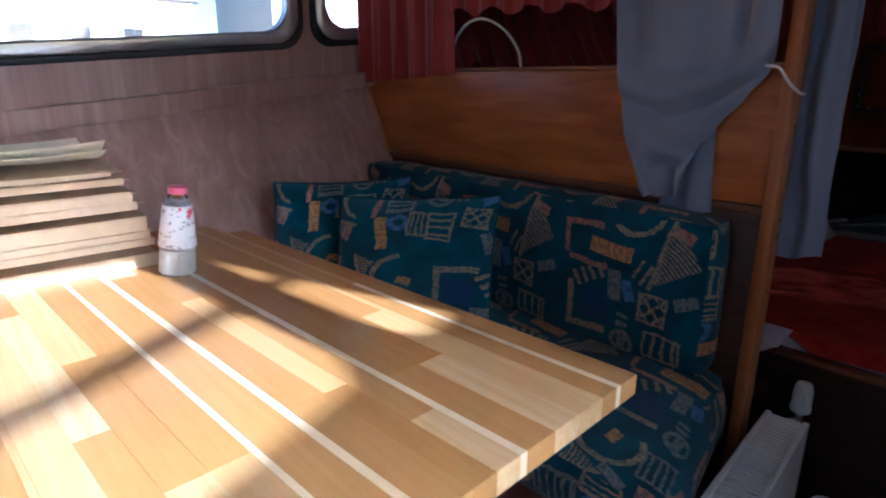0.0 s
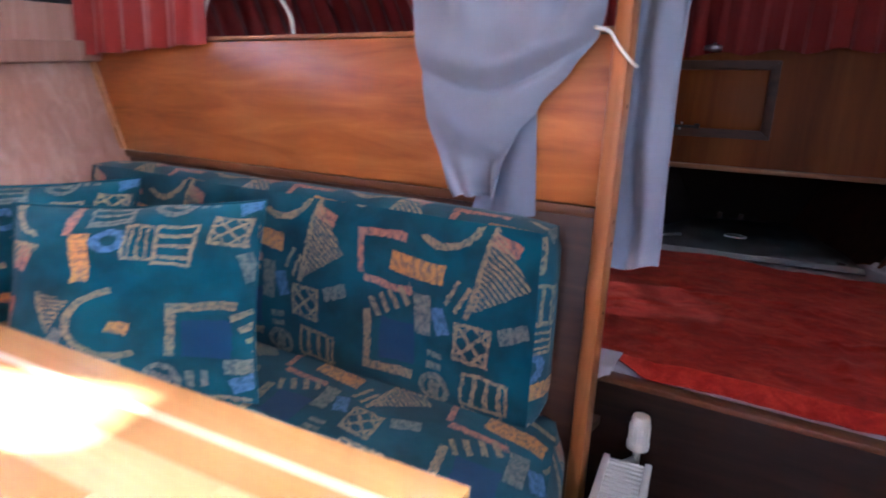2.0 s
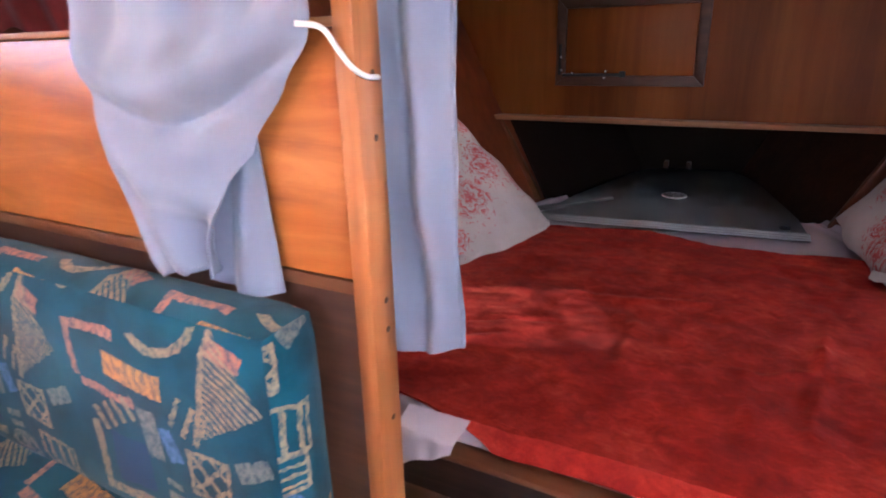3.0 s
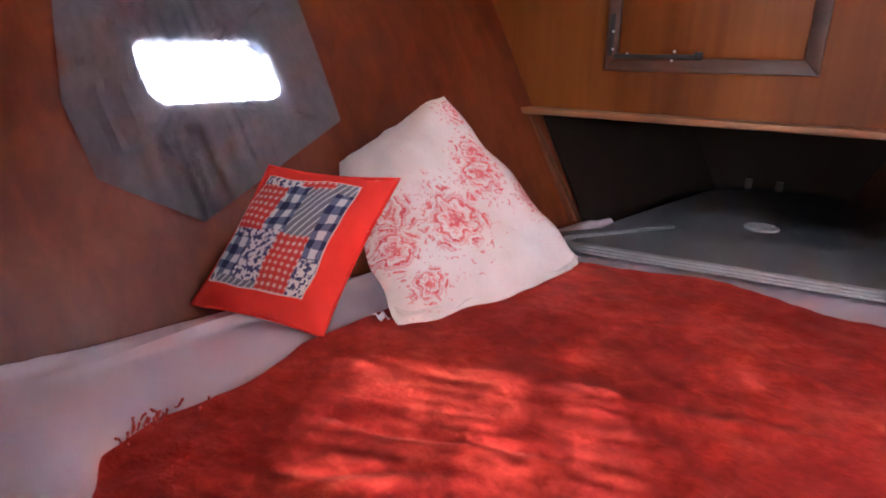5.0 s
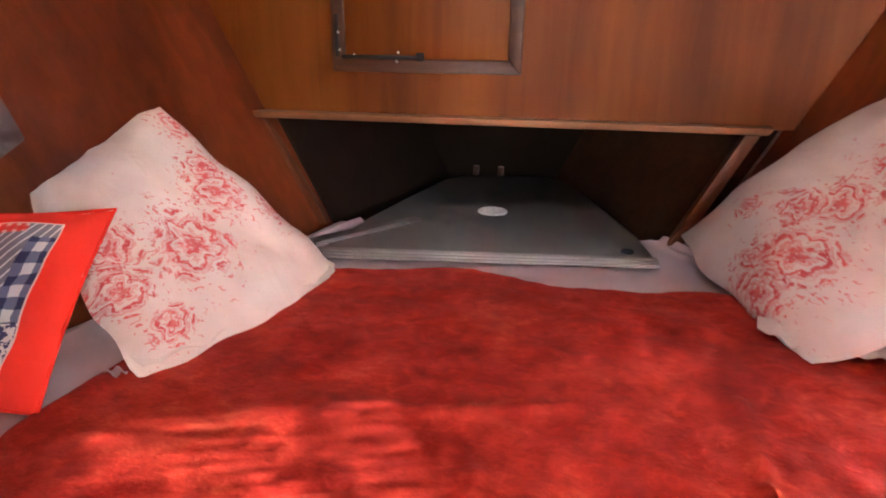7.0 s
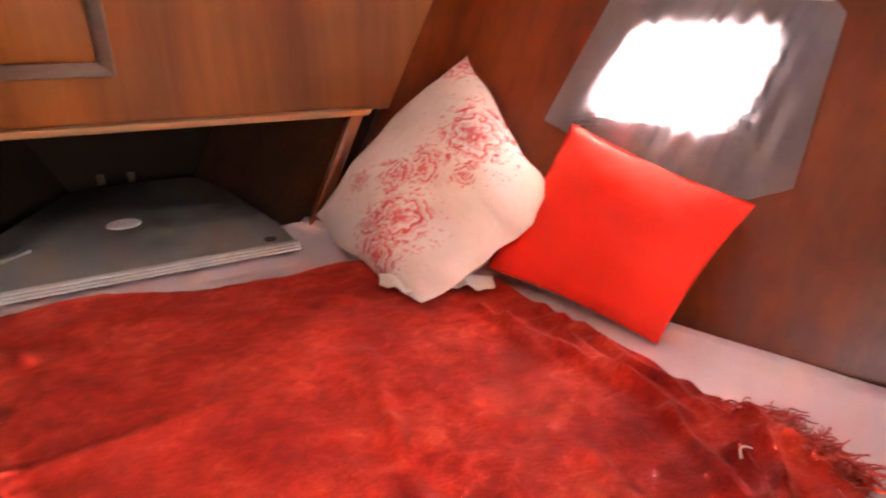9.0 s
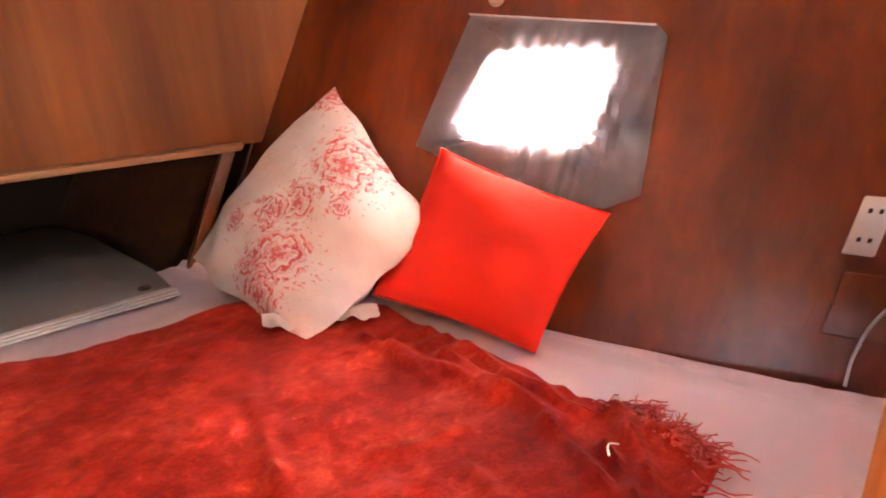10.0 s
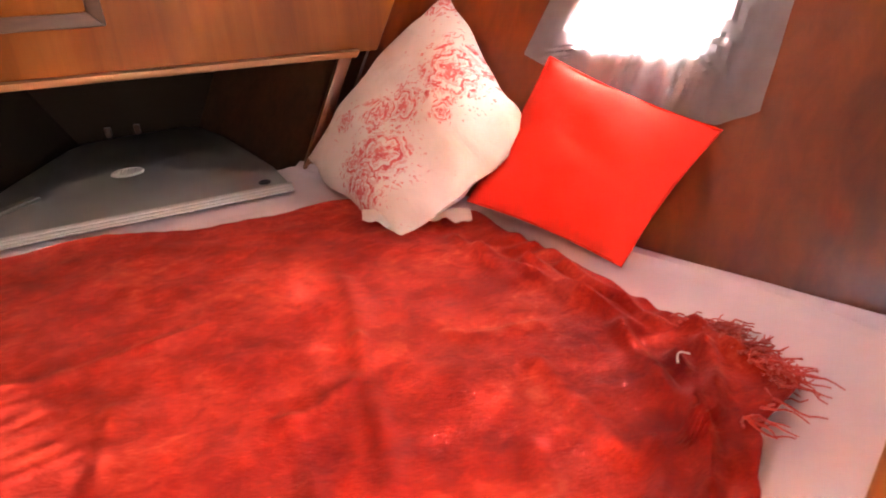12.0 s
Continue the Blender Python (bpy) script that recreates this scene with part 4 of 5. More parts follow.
def fold_height(x, y):
    h = 0.0
    for (ax, ay), (bx, by), w, k in FOLDS:
        dx, dy = bx - ax, by - ay
        ll = dx * dx + dy * dy
        t = ((x - ax) * dx + (y - ay) * dy) / ll
        tt = min(1, max(0, t))
        px, py = ax + dx * tt, ay + dy * tt
        bend = 0.012 * math.sin(t * 5)
        d = math.hypot(x - px, y - py + bend)
        h += k * (1.25 if ax > 0.84 else 1.05) * math.exp(-(d / w) ** 2)
    return h


def blanket_top(u, v):
    y = 2.235 + v * (3.44 - 2.235)
    xl, xr = level(LEFT, y), level(RIGHT, y)
    x = xl + u * (xr - xl)
    wob = noise.noise(Vector((y * 9, 3.1, 0))) * 0.014
    x += wob * (u - 0.5) * 2
    edge = 0.012 * noise.noise(Vector((x * 6, 1.0, 5)))
    y += edge * v + (0.06 * math.exp(-((x - 0.09) / 0.17) ** 2) + 0.04 * math.exp(-((x - 0.68) / 0.1) ** 2)) * v ** 6
    z = 0.634 + fold_height(x, y) + 0.006 * noise.noise(Vector((x * 4, y * 4, 1))) + 0.005 * noise.noise(Vector((x * 9 + y * 3, y * 11, 4))) + 0.003 * noise.noise(Vector((x * 26, y * 18, 7)))
    near = min(u * (xr - xl), (1 - u) * (xr - xl))
    z += 0.008 * (1 - near / 0.1) * (0.5 + 0.5 * math.sin(y * 70 + 3 * math.sin(y * 19))) * (near < 0.1) * (u > 0.5)
    if y < 2.262:
        z -= (2.262 - y) * 1.2
    return Vector((x, y, z))


blanket = thing("blanket", (0.3, 2.8, 0.62), "rumpled red velvet blanket with fringe on the mattress", "blanket")
part("velvet_cloth", sheet(blanket_top, 190, 170, 0.005), M_VELVET, blanket)


def fringe(name, count, where, length, seed):
    rnd = random.Random(seed)
    bm = bmesh.new()
    for i in range(count):
        y, x, ang = where(rnd)
        ln = length * rnd.uniform(0.5, 1.25)
        p = [Vector((x, y, 0.638 + rnd.uniform(0, 0.02)))]
        a = ang + rnd.uniform(-0.7, 0.7)
        for s in range(6):
            a += rnd.uniform(-0.5, 0.5)
            p.append(p[-1] + Vector((math.cos(a), math.sin(a), 0)) * ln / 6)
            p[-1].z = max(0.626, p[-1].z - 0.003 + rnd.uniform(-0.004, 0.004))
        own = tube(p, lambda t: 0.0022 * (1 - 0.55 * t), 5)
        tmp = bpy.data.meshes.new("tmp")
        own.to_mesh(tmp)
        own.free()
        bm.from_mesh(tmp)
        bpy.data.meshes.remove(tmp)
    ob = part(name, bm, M_FRINGE, blanket, "loose red fringe threads")
    return tagged(ob, "", "", "", "stuff")


def right_edge(r):
    y = min(2.62, max(2.37, r.gauss(2.49, 0.055)))
    return y, level(RIGHT, y) - 0.02 - r.uniform(0, 0.03), r.choice((0.1, -0.5, 0.4))


fringe("fringe", 230, right_edge, 0.07, 3)


def left_edge(r):
    y = min(2.52, max(2.38, r.gauss(2.44, 0.03)))
    return y, level(LEFT, y) + r.uniform(-0.004, 0.02), math.pi + r.uniform(-0.6, 0.6)


fringe("fringe", 24, left_edge, 0.014, 9)

# pillows and cushions
def pillow(name, corners, thick, mat_, uvs, label, seed, piping=None, **kw):
    c = sum((Vector(p) for p in corners), Vector()) / 4
    ob = thing(name, (c.x, c.y, min(p[2] for p in corners)), label, "pillow" if "pillow" in name else "cushion")
    part("stuffed_cover", pillow_mesh(corners, thick, uvs, seed, **kw), mat_, ob)
    if piping:
        part("seam", seam(corners, 0.003, kw.get("ears", 0.06)), piping, ob)
    return ob


# corners run: top, right, bottom, left
port_pillow = pillow("floral_pillow", [(-0.505, 3.25, 1.045), (-0.655, 3.05, 0.90), (-0.36, 2.895, 0.632), (-0.20, 3.43, 0.648)], 0.075, M_FLORAL, 0.55, "cream pillow with red blossom print leaning on the hull side", 3.0, None, sag=0.25, crease=0.014, bulge=(0.02, -0.08, -0.03, -0.2))
star_pillow = pillow("floral_pillow", [(1.118, 3.635, 1.127), (0.69, 3.78, 0.675), (0.795, 3.16, 0.634), (1.13, 3.17, 0.83)], 0.085, M_FLORAL2, 0.55, "cream pillow with red blossom print beside a red cushion", 8.0, None, sag=0.1, crease=0.014, bulge=(0.02, -0.1, -0.1, -0.06))


def case_flap(a, b, out, mat_, parent):
    """The open end of a pillow case, lying loose on the blanket."""
    a, b, out = Vector(a), Vector(b), Vector(out)

    def fn(u, v):
        p = a.lerp(b, u) + out * (v * (0.75 + 0.25 * math.sin(u * 7 + 1)) * (0.35 + 0.65 * math.sin(math.pi * min(1, 0.12 + u * 0.85))))
        p.z = p.z - 0.012 * v + 0.006 * math.sin(u * 19) * v + 0.004 * math.sin(u * 41 + 2) * v
        return p

    part("case_flap", sheet(fn, 40, 10, 0.002), mat_, parent, "loose hemmed end of the pillow case")


case_flap((-0.385, 2.905, 0.662), (-0.215, 3.40, 0.664), (0.055, -0.02, 0), M_SHEET_CREAM, port_pillow)
case_flap((0.735, 3.29, 0.664), (0.97, 3.165, 0.668), (-0.02, -0.075, 0), M_SHEET_CREAM, star_pillow)
pillow("red_cushion", [(1.243, 3.279, 0.98), (0.985, 3.217, 0.668), (1.152, 2.82, 0.632), (1.417, 2.875, 0.862)], 0.06, M_REDCOTTON, 0.44, "plain bright red square cushion leaning on the hull side", 5.0, M_REDCOTTON, crease=0.006)
CP = [(-0.655, 2.85, 0.925), (-0.755, 2.70, 0.648), (-0.455, 2.775, 0.63), (-0.40, 2.95, 0.914)]
patch = pillow("patchwork_cushion", CP, 0.045, M_REDCOTTON, 0.36, "red cushion with a sewn patchwork square of gingham", 1.0, M_REDCOTTON, crease=0.006)


def inset_patch():
    """The sewn square, a hand's breadth in from the edge, just above the cover."""
    src = pillow_mesh(CP, 0.045, 0.36, 1.0, crease=0.006)
    layer = src.loops.layers.uv["UVMap"]
    src.normal_update()
    n = Vector((0.6, -0.7, 0.3))
    keep = [f for f in src.faces if f.normal.dot(n) > 0 and all(-0.16 < lp[layer].uv.x < 0.117 and -0.16 < lp[layer].uv.y < 0.117 for lp in f.loops)]
    gone = [f for f in src.faces if f not in set(keep)]
    bmesh.ops.delete(src, geom=gone, context="FACES")
    src.normal_update()
    for v in src.verts:
        v.co += v.normal * 0.0025
    return src


part("patchwork_square", inset_patch(), M_PATCH, patch, "patchwork of red and navy gingham")

# bow locker lid on the berth
lid = thing("vented_board", (0.13, 4.1, 0.609), "grey laminate board with aluminium edge and round vent", "board")
LID = [(-0.314, 3.594), (0.61, 3.695), (0.585, 3.90), (0.541, 4.074), (0.45, 4.42), (0.37, 4.62), (0.315, 4.68), (0.12, 4.66), (-0.07, 4.60), (-0.115, 4.53), (-0.20, 4.20), (-0.262, 3.936)]
part("board", prism([(x, y, 0.609) for x, y in LID], (0, 0, 0.016), 0.003), M_GREYBOARD, lid)
e0, e1 = Vector((-0.318, 3.591, 0.0)), Vector((0.614, 3.693, 0.0))
dirn = (e1 - e0).normalized()
nrm = Vector((dirn.y, -dirn.x, 0))
for i in range(4):
    a, b = e0 + nrm * (0.011 * i - 0.012), e1 + nrm * (0.011 * i - 0.012)
    zt = 0.625 - 0.005 * max(0, i - 1)
    part("edge_rib", tube([a + Vector((0, 0, zt)), b + Vector((0, 0, zt))], 0.0052, 8), M_DULLALU, lid)
part("vent_rim", lathe([(0.05, 0), (0.05, 0.005), (0.042, 0.007), (0.038, 0.004)], (0.13, 4.082, 0.625), 32), M_WHITEPLASTIC, lid, "round white vent")
for k in (-1, 0, 1):
    part("vent_slat", box((0.13 + 0.022 * k - 0.004, 4.048, 0.628), (0.13 + 0.022 * k + 0.004, 4.116, 0.6315), 0.001), M_WHITEPLASTIC, lid)
part("plug", lathe([(0.018, 0), (0.018, 0.004), (0.012, 0.005), (0.011, 0.001)], (0.54, 3.75, 0.625), 20), M_RUBBER, lid, "small black plug")
for i in range(3):
    a = Vector((-0.40 + 0.035 * i, 3.66 - 0.02 * i, 0.60 + 0.012 * i))
    slat = thing("loose_slat", a, "thin grey wooden slat lying beside the locker lid", "slat", "slats beside the locker lid")
    part("strip", prism([a, a + Vector((0.24, 0.30, 0)), a + Vector((0.215, 0.318, 0)), a + Vector((-0.025, 0.02, 0))], (0, 0, 0.012), 0.002), M_GREYBOARD, slat)

# panels added inside the hull lining; the port one carries the locker's shade
structure("wall_locker_port", wall_grid(lambda y, z: on_l(y, z, 0.012), [3.96, 4.4, 4.81], [0.5, 0.8, 1.0], [], (-0.01, 0, 0)), M_LOCKER_SHADE, "wooden side of the bow locker, coloured dark for shade", "wall", False)
structure("wall_locker_starboard", wall_grid(lambda y, z: on_r(y, z, 0.012), [3.96, 4.4, 4.81], [0.5, 0.8, 1.0], [], (0.01, 0, 0)), M_DARKWOOD, "dark brown planked side of the bow locker", "wall", False)

# hatch in the bow panel
hatch = thing("locker_hatch", (-0.07, BOW, 1.09), "brown wooden locker door with a latch in the bow panel", "locker door")
HX0, HX1, HZ0, HZ1 = -0.362, 0.208, 1.088, 1.42
FW = 0.038
for q in ([(HX0, HZ0), (HX1, HZ0), (HX1 - FW, HZ0 + FW), (HX0 + FW, HZ0 + FW)], [(HX1, HZ0), (HX1, HZ1), (HX1 - FW, HZ1 - FW), (HX1 - FW, HZ0 + FW)],
          [(HX1, HZ1), (HX0, HZ1), (HX0 + FW, HZ1 - FW), (HX1 - FW, HZ1 - FW)], [(HX0, HZ1), (HX0, HZ0), (HX0 + FW, HZ0 + FW), (HX0 + FW, HZ1 - FW)]):
    part("frame_rail", prism([(x, BOW - 0.016, z) for x, z in q], (0, 0.0155, 0), 0.003), M_DARKWOOD, hatch, "dark mitred frame")
part("door_panel", box((HX0 + FW + 0.002, BOW - 0.008, HZ0 + FW + 0.002), (HX1 - FW - 0.002, BOW - 0.0005, HZ1 - FW - 0.002), 0.002), M_BOW, hatch)
latch = part("latch_bar", box((-0.33, BOW - 0.028, 1.125), (-0.085, BOW - 0.017, 1.137), 0.003), M_RUBBER, hatch, "dark iron latch bar")
part("latch_knob", box((-0.10, BOW - 0.036, 1.122), (-0.078, BOW - 0.017, 1.145), 0.004), M_RUBBER, hatch)
part("hinge_strip", box((HX0 + 0.012, BOW - 0.022, 1.13), (HX0 + 0.024, BOW - 0.0165, 1.25), 0.002), M_RUBBER, hatch)
for x, z in ((-0.335, 1.15), (-0.29, 1.137), (-0.16, 1.12), (-0.155, 1.145), (-0.338, 1.20)):
    part("screw_head", lathe([(0.004, 0), (0.004, 0.002), (0.002, 0.003)], (x, BOW - 0.024, z), 10, pose(0, 0, 0, 90, 0, 0)), M_ALU, hatch)

# red valance on the bow and red curtains over the port side
def drape(p, q, top, bottom, folds, depth, sway, nu=120, nv=14):
    p, q = Vector(p), Vector(q)
    along = (q - p).normalized()
    out = Vector((along.y, -along.x, 0))

    def fn(u, v):
        w = p.lerp(q, u)
        z = top + (bottom(u) - top) * v
        f = math.sin(u * folds * 6.283 + 0.7 * math.sin(u * 11)) + 0.4 * math.sin(u * folds * 13.1 + 1)
        return Vector((w.x, w.y, z)) + out * (depth * f * (0.35 + 0.65 * v)) + along * (sway * math.sin(u * folds * 6.283 + 1) * v)

    return sheet(fn, nu, nv, 0.0025)


val = thing("red_valance", (0.1, 3.88, 1.46), "gathered dark red curtain valance across the bow", "curtain")
part("cloth", drape((-1.0, 3.885, 0), (1.15, 3.885, 0), 1.78, lambda u: 1.445 + 0.01 * math.sin(u * 60) - 0.01 * math.sin(u * 7), 26, 0.012, 0.006, 220), M_REDCURT, val)
part("rail", tube([(-1.05, 3.885, 1.79), (1.2, 3.885, 1.79)], 0.008), M_LIP, val)
rc = thing("red_curtain", on_l(2.6, 1.30, 0.03), "gathered dark red curtain along the hull side", "curtain")


def side_drape(u, v):
    y, z = 3.15 - 1.08 * u, 1.80 - (0.50 + 0.012 * math.sin(u * 40)) * v
    return on_l(y, z, 0.035 + 0.014 * math.sin(u * 92 + 0.7 * math.sin(u * 11)) * (0.4 + 0.6 * v))


part("cloth", sheet(side_drape, 160, 14, 0.0025), M_REDCURT, rc)
part("rail", tube([on_l(3.17, 1.81, 0.035), on_l(2.06, 1.81, 0.035)], 0.007), M_LIP, rc)
rc2 = thing("red_curtain", (-1.2, 1.95, 1.25), "short red curtain beside the saloon window", "curtain")
part("cloth", drape((-1.49, 1.955, 0), (-0.99, 1.975, 0), 1.76, lambda u: 1.25 + 0.03 * u, 5, 0.015, 0.008, 90), M_REDCURT, rc2)
part("rail", tube([(-1.50, 1.97, 1.765), (-0.3, 1.97, 1.765)], 0.007), M_LIP, rc2)

rv = thing("red_valance", (-0.7, 1.98, 1.45), "short gathered red valance above the half bulkhead", "curtain")
part("cloth", drape((-1.0, 1.982, 0), (-0.2, 1.982, 0), 1.75, lambda u: 1.47 - 0.04 * u + 0.012 * math.sin(u * 34), 11, 0.007, 0.005, 130), M_REDCURT, rv)


# grey sheer curtains over the fore cabin windows
def sheer_curtain(fn, outline, label, cloth_):
    pts = [Vector((y, z)) for y, z in outline]
    c = Vector((sum(p.x for p in pts) / len(pts), sum(p.y for p in pts) / len(pts)))
    per = [0.0]
    for a, b in zip(pts, pts[1:] + pts[:1]):
        per.append(per[-1] + (b - a).length)

    def rim(u):
        s = u * per[-1]
        for i in range(len(pts)):
            if s <= per[i + 1] + 1e-9:
                return pts[i].lerp(pts[(i + 1) % len(pts)], (s - per[i]) / (per[i + 1] - per[i]))
        return pts[0]

    def surf(u, v):
        p = c.lerp(rim(u), 0.001 + 0.999 * v)
        out = 0.016 + 0.006 * (1 - v) + 0.005 * math.sin(p.x * 190 + 2 * math.sin(p.x * 40)) * (0.4 + 0.6 * min(1, (1 - v) * 3))
        return fn(p.x, p.y, out)

    ob = thing("window_curtain", fn(c.x, min(p.y for p in pts), 0.01), label, "curtain")
    part("cloth", sheet(surf, 240, 16, 0, True), cloth_, ob)
    top = sorted(pts, key=lambda p: -p.y)[:2]
    part("curtain_wire", tube([fn(top[0].x, top[0].y - 0.004, 0.024), fn(top[1].x, top[1].y - 0.004, 0.024)], 0.0025, 6), M_CORD, ob)
    return ob


sheer_curtain(on_r, [(3.368, 1.292), (2.931, 1.245), (2.904, 1.222), (2.841, 0.895), (2.902, 0.862), (3.10, 0.87), (3.398, 0.969)], "thin grey curtain glowing over the fore cabin window", M_SHEER)
def hem_band(u, v):
    y = 3.31 - 0.36 * u
    wave = 0.005 * math.sin(u * 19) + 0.002 * math.sin(u * 41 + 1)
    return on_r(y, 1.034 + wave - (0.014 + 0.003 * math.sin(u * 33)) * v - 0.012 * u * u, 0.034 + 0.004 * math.sin(u * 60))


star_cur = [o for o in scene.objects if o.name.startswith("window_curtain")][0]
part("hem_band", sheet(hem_band, 80, 3, 0), M_HEM, star_cur, "thick gathered hem")
sheer_curtain(on_l, [(2.72, 1.30), (2.68, 1.17), (2.645, 1.04), (2.65, 0.89), (2.81, 0.78), (3.217, 0.963), (3.225, 1.10), (3.232, 1.31)], "thin grey curtain over the small window, cut to a point below", M_SHEER_THIN)

# socket, cable and cover strip on the starboard lining
def wall_box(fn, y0, y1, z0, z1, out, bevel=0.003):
    bm = bmesh.new()
    q = [(y0, z0), (y1, z0), (y1, z1), (y0, z1)]
    a, b = [bm.verts.new(fn(y, z, 0.002)) for y, z in q], [bm.verts.new(fn(y, z, out)) for y, z in q]
    bm.faces.new(a[::-1]), bm.faces.new(b)
    for i in range(4):
        bm.faces.new((a[i], a[(i + 1) % 4], b[(i + 1) % 4], b[i]))
    bmesh.ops.recalc_face_normals(bm, faces=bm.faces)
    bmesh.ops.bevel(bm, geom=bm.edges[:], offset=bevel, segments=2, profile=0.5, affect="EDGES")
    return bm


sock = thing("wall_socket", on_r(2.46, 0.88), "double white plastic socket on the hull lining", "socket")
part("plate", wall_box(on_r, 2.445, 2.49, 0.83, 0.93, 0.022), M_WHITEPLASTIC, sock)
for z in (0.855, 0.905):
    for y in (2.46, 2.475):
        part("socket_hole", wall_box(on_r, y - 0.003, y + 0.003, z - 0.004, z + 0.004, 0.0235, 0.0005), M_DARK, sock)
cab = thing("white_cable", on_r(2.40, 0.66, 0.02), "thin white cable looping down to the berth", "cable")
part("lead", tube(arc([on_r(2.36, 0.78, 0.03), on_r(2.39, 0.77, 0.05), on_r(2.415, 0.72, 0.05), on_r(2.42, 0.66, 0.03), on_r(2.415, 0.61, 0.03)], 10), 0.003, 8), M_CORD, cab)
patchboard = thing("lining_patch", on_r(2.44, 0.76), "small worn mahogany cover board on the hull lining", "board")
part("board", wall_box(on_r, 2.30, 2.475, 0.69, 0.80, 0.008), M_MAHOGANY, patchboard)

# ---------------------------------------------------------------- saloon: settee, cushions
SKEW = Matrix(((1, -0.13, 0, 0.26), (0, 1, 0, 0), (0, 0, 1, 0), (0, 0, 0, 1)))
SEATSKEW = Matrix(((1, -0.26, 0, 0.52), (0, 1, 0, 0), (0, 0, 1, 0), (0, 0, 0, 1)))
settee = thing("settee_base", (-0.7, 1.7, 0), "dark brown wooden settee base", "settee")
part("box", box((-1.26, 1.45, 0.0), (-0.02, 1.995, 0.46), 0.004, SKEW), M_DARKWOOD, settee)
part("end_panel", box((-0.018, 1.46, 0.0), (0.004, 1.995, 0.50), 0.004, SKEW), M_DARKWOOD, settee, "dark varnished end panel")
seat = thing("seat_cushion", (-0.65, 1.7, 0.46), "teal seat cushion with woven tan motifs", "cushion")
part("upholstery", soft_box((-1.29, 1.42, 0.461), (-0.005, 1.985, 0.59), 0.028, 0.012, SEATSKEW), M_FABRIC, seat)
back = thing("back_cushion", (-0.69, 1.93, 0.59), "teal back cushion with woven tan motifs", "cushion")
part("upholstery", soft_box((-1.345, 1.872, 0.592), (-0.03, 1.972, 0.968), 0.02, 0.01), M_FABRIC, back)
# corners: top left, bottom left, bottom right, top right
pillow("motif_cushion", [(-0.93, 1.50, 0.945), (-0.90, 1.42, 0.60), (-0.475, 1.66, 0.61), (-0.56, 1.77, 0.965)], 0.055, M_FABRIC, 0.45, "square teal throw cushion with tan motifs on the settee", 2.0, M_FABRIC, crease=0.008)
pillow("motif_cushion", [(-1.18, 1.42, 0.96), (-1.15, 1.36, 0.60), (-0.86, 1.66, 0.61), (-0.92, 1.75, 0.975)], 0.055, M_FABRIC, 0.45, "square teal throw cushion with tan motifs beside the hull side", 6.0, M_FABRIC, crease=0.008)

# ---------------------------------------------------------------- saloon: table
T0, TT = Vector((0.118, 1.338)), radians(3.8)
TW, TL, TZ = 1.0, 1.33, 0.861
table = thing("table", (-0.5, 0.85, 0), "dining table with a glossy beech stave top", "table")
tm = Matrix.Translation((T0.x, T0.y, 0)) @ Matrix.Rotation(TT, 4, "Z")
leg = part("pedestal", lathe([(0.16, 0.0), (0.16, 0.02), (0.05, 0.03), (0.04, 0.05), (0.04, 0.80), (0.12, 0.81), (0.12, 0.827)], tm @ Vector((-0.62, -0.5, 0)), 32), M_ALU, table, "aluminium pedestal")
rnd = random.Random(11)


def stave(x0, x1, y0, y1, mat_):
    bm = box((x0 + 0.00005, y0 + 0.00005, TZ - 0.032), (x1 - 0.00005, y1 - 0.00005, TZ + rnd.uniform(0, 0.00015)), 0.0003, None, 1)
    bm.transform(tm)
    part("stave", bm, mat_, table, "", False)


top_y, pale_next = 0.0, False
while top_y > -TW + 0.001:
    wide = rnd.uniform(0.008, 0.014) if pale_next else rnd.uniform(0.036, 0.056)
    low_y = top_y - wide
    if low_y < -TW + 0.02:
        low_y = -TW
    d = 0.16 + top_y
    end = -TL + (0.16 - math.sqrt(max(0.0, 0.16 ** 2 - d ** 2)) if d > 0 else 0.0)
    x, first = 0.0, True
    while x > end + 0.01:
        ln = rnd.uniform(0.35, 0.9) * (rnd.uniform(0.3, 1) if first else 1)
        nx = max(end, x - ln)
        if nx - end < 0.15:
            nx = end
        stave(nx, x, low_y, top_y, M_SAPWOOD if pale_next else M_TABLE)
        x, first = nx, False
    top_y = low_y
    pale_next = (not pale_next) and rnd.random() < 0.28

# things on the table
def magazine(x0, x1, y0, y1, z, th, mat_, bend, cat="magazine"):
    ob = thing("magazine", ((x0 + x1) / 2, (y0 + y1) / 2, z), "thick magazine with yellowed pages lying in a pile", "magazine", "pile of magazines on the table")

    def page(off):
        def fn(u, v):
            x, y = x0 + (x1 - x0) * u, y0 + (y1 - y0) * v
            return Vector((x, y, z + off + bend * (v ** 3) * -1))
        return fn

    part("page_block", sheet(page(0.002), 4, 14, th - 0.004), M_PAPER, ob)
    part("cover", sheet(page(th - 0.0015), 4, 14, 0.0015), mat_, ob)
    part("cover", sheet(page(0.0002), 4, 14, 0.0015), mat_, ob)
    return ob


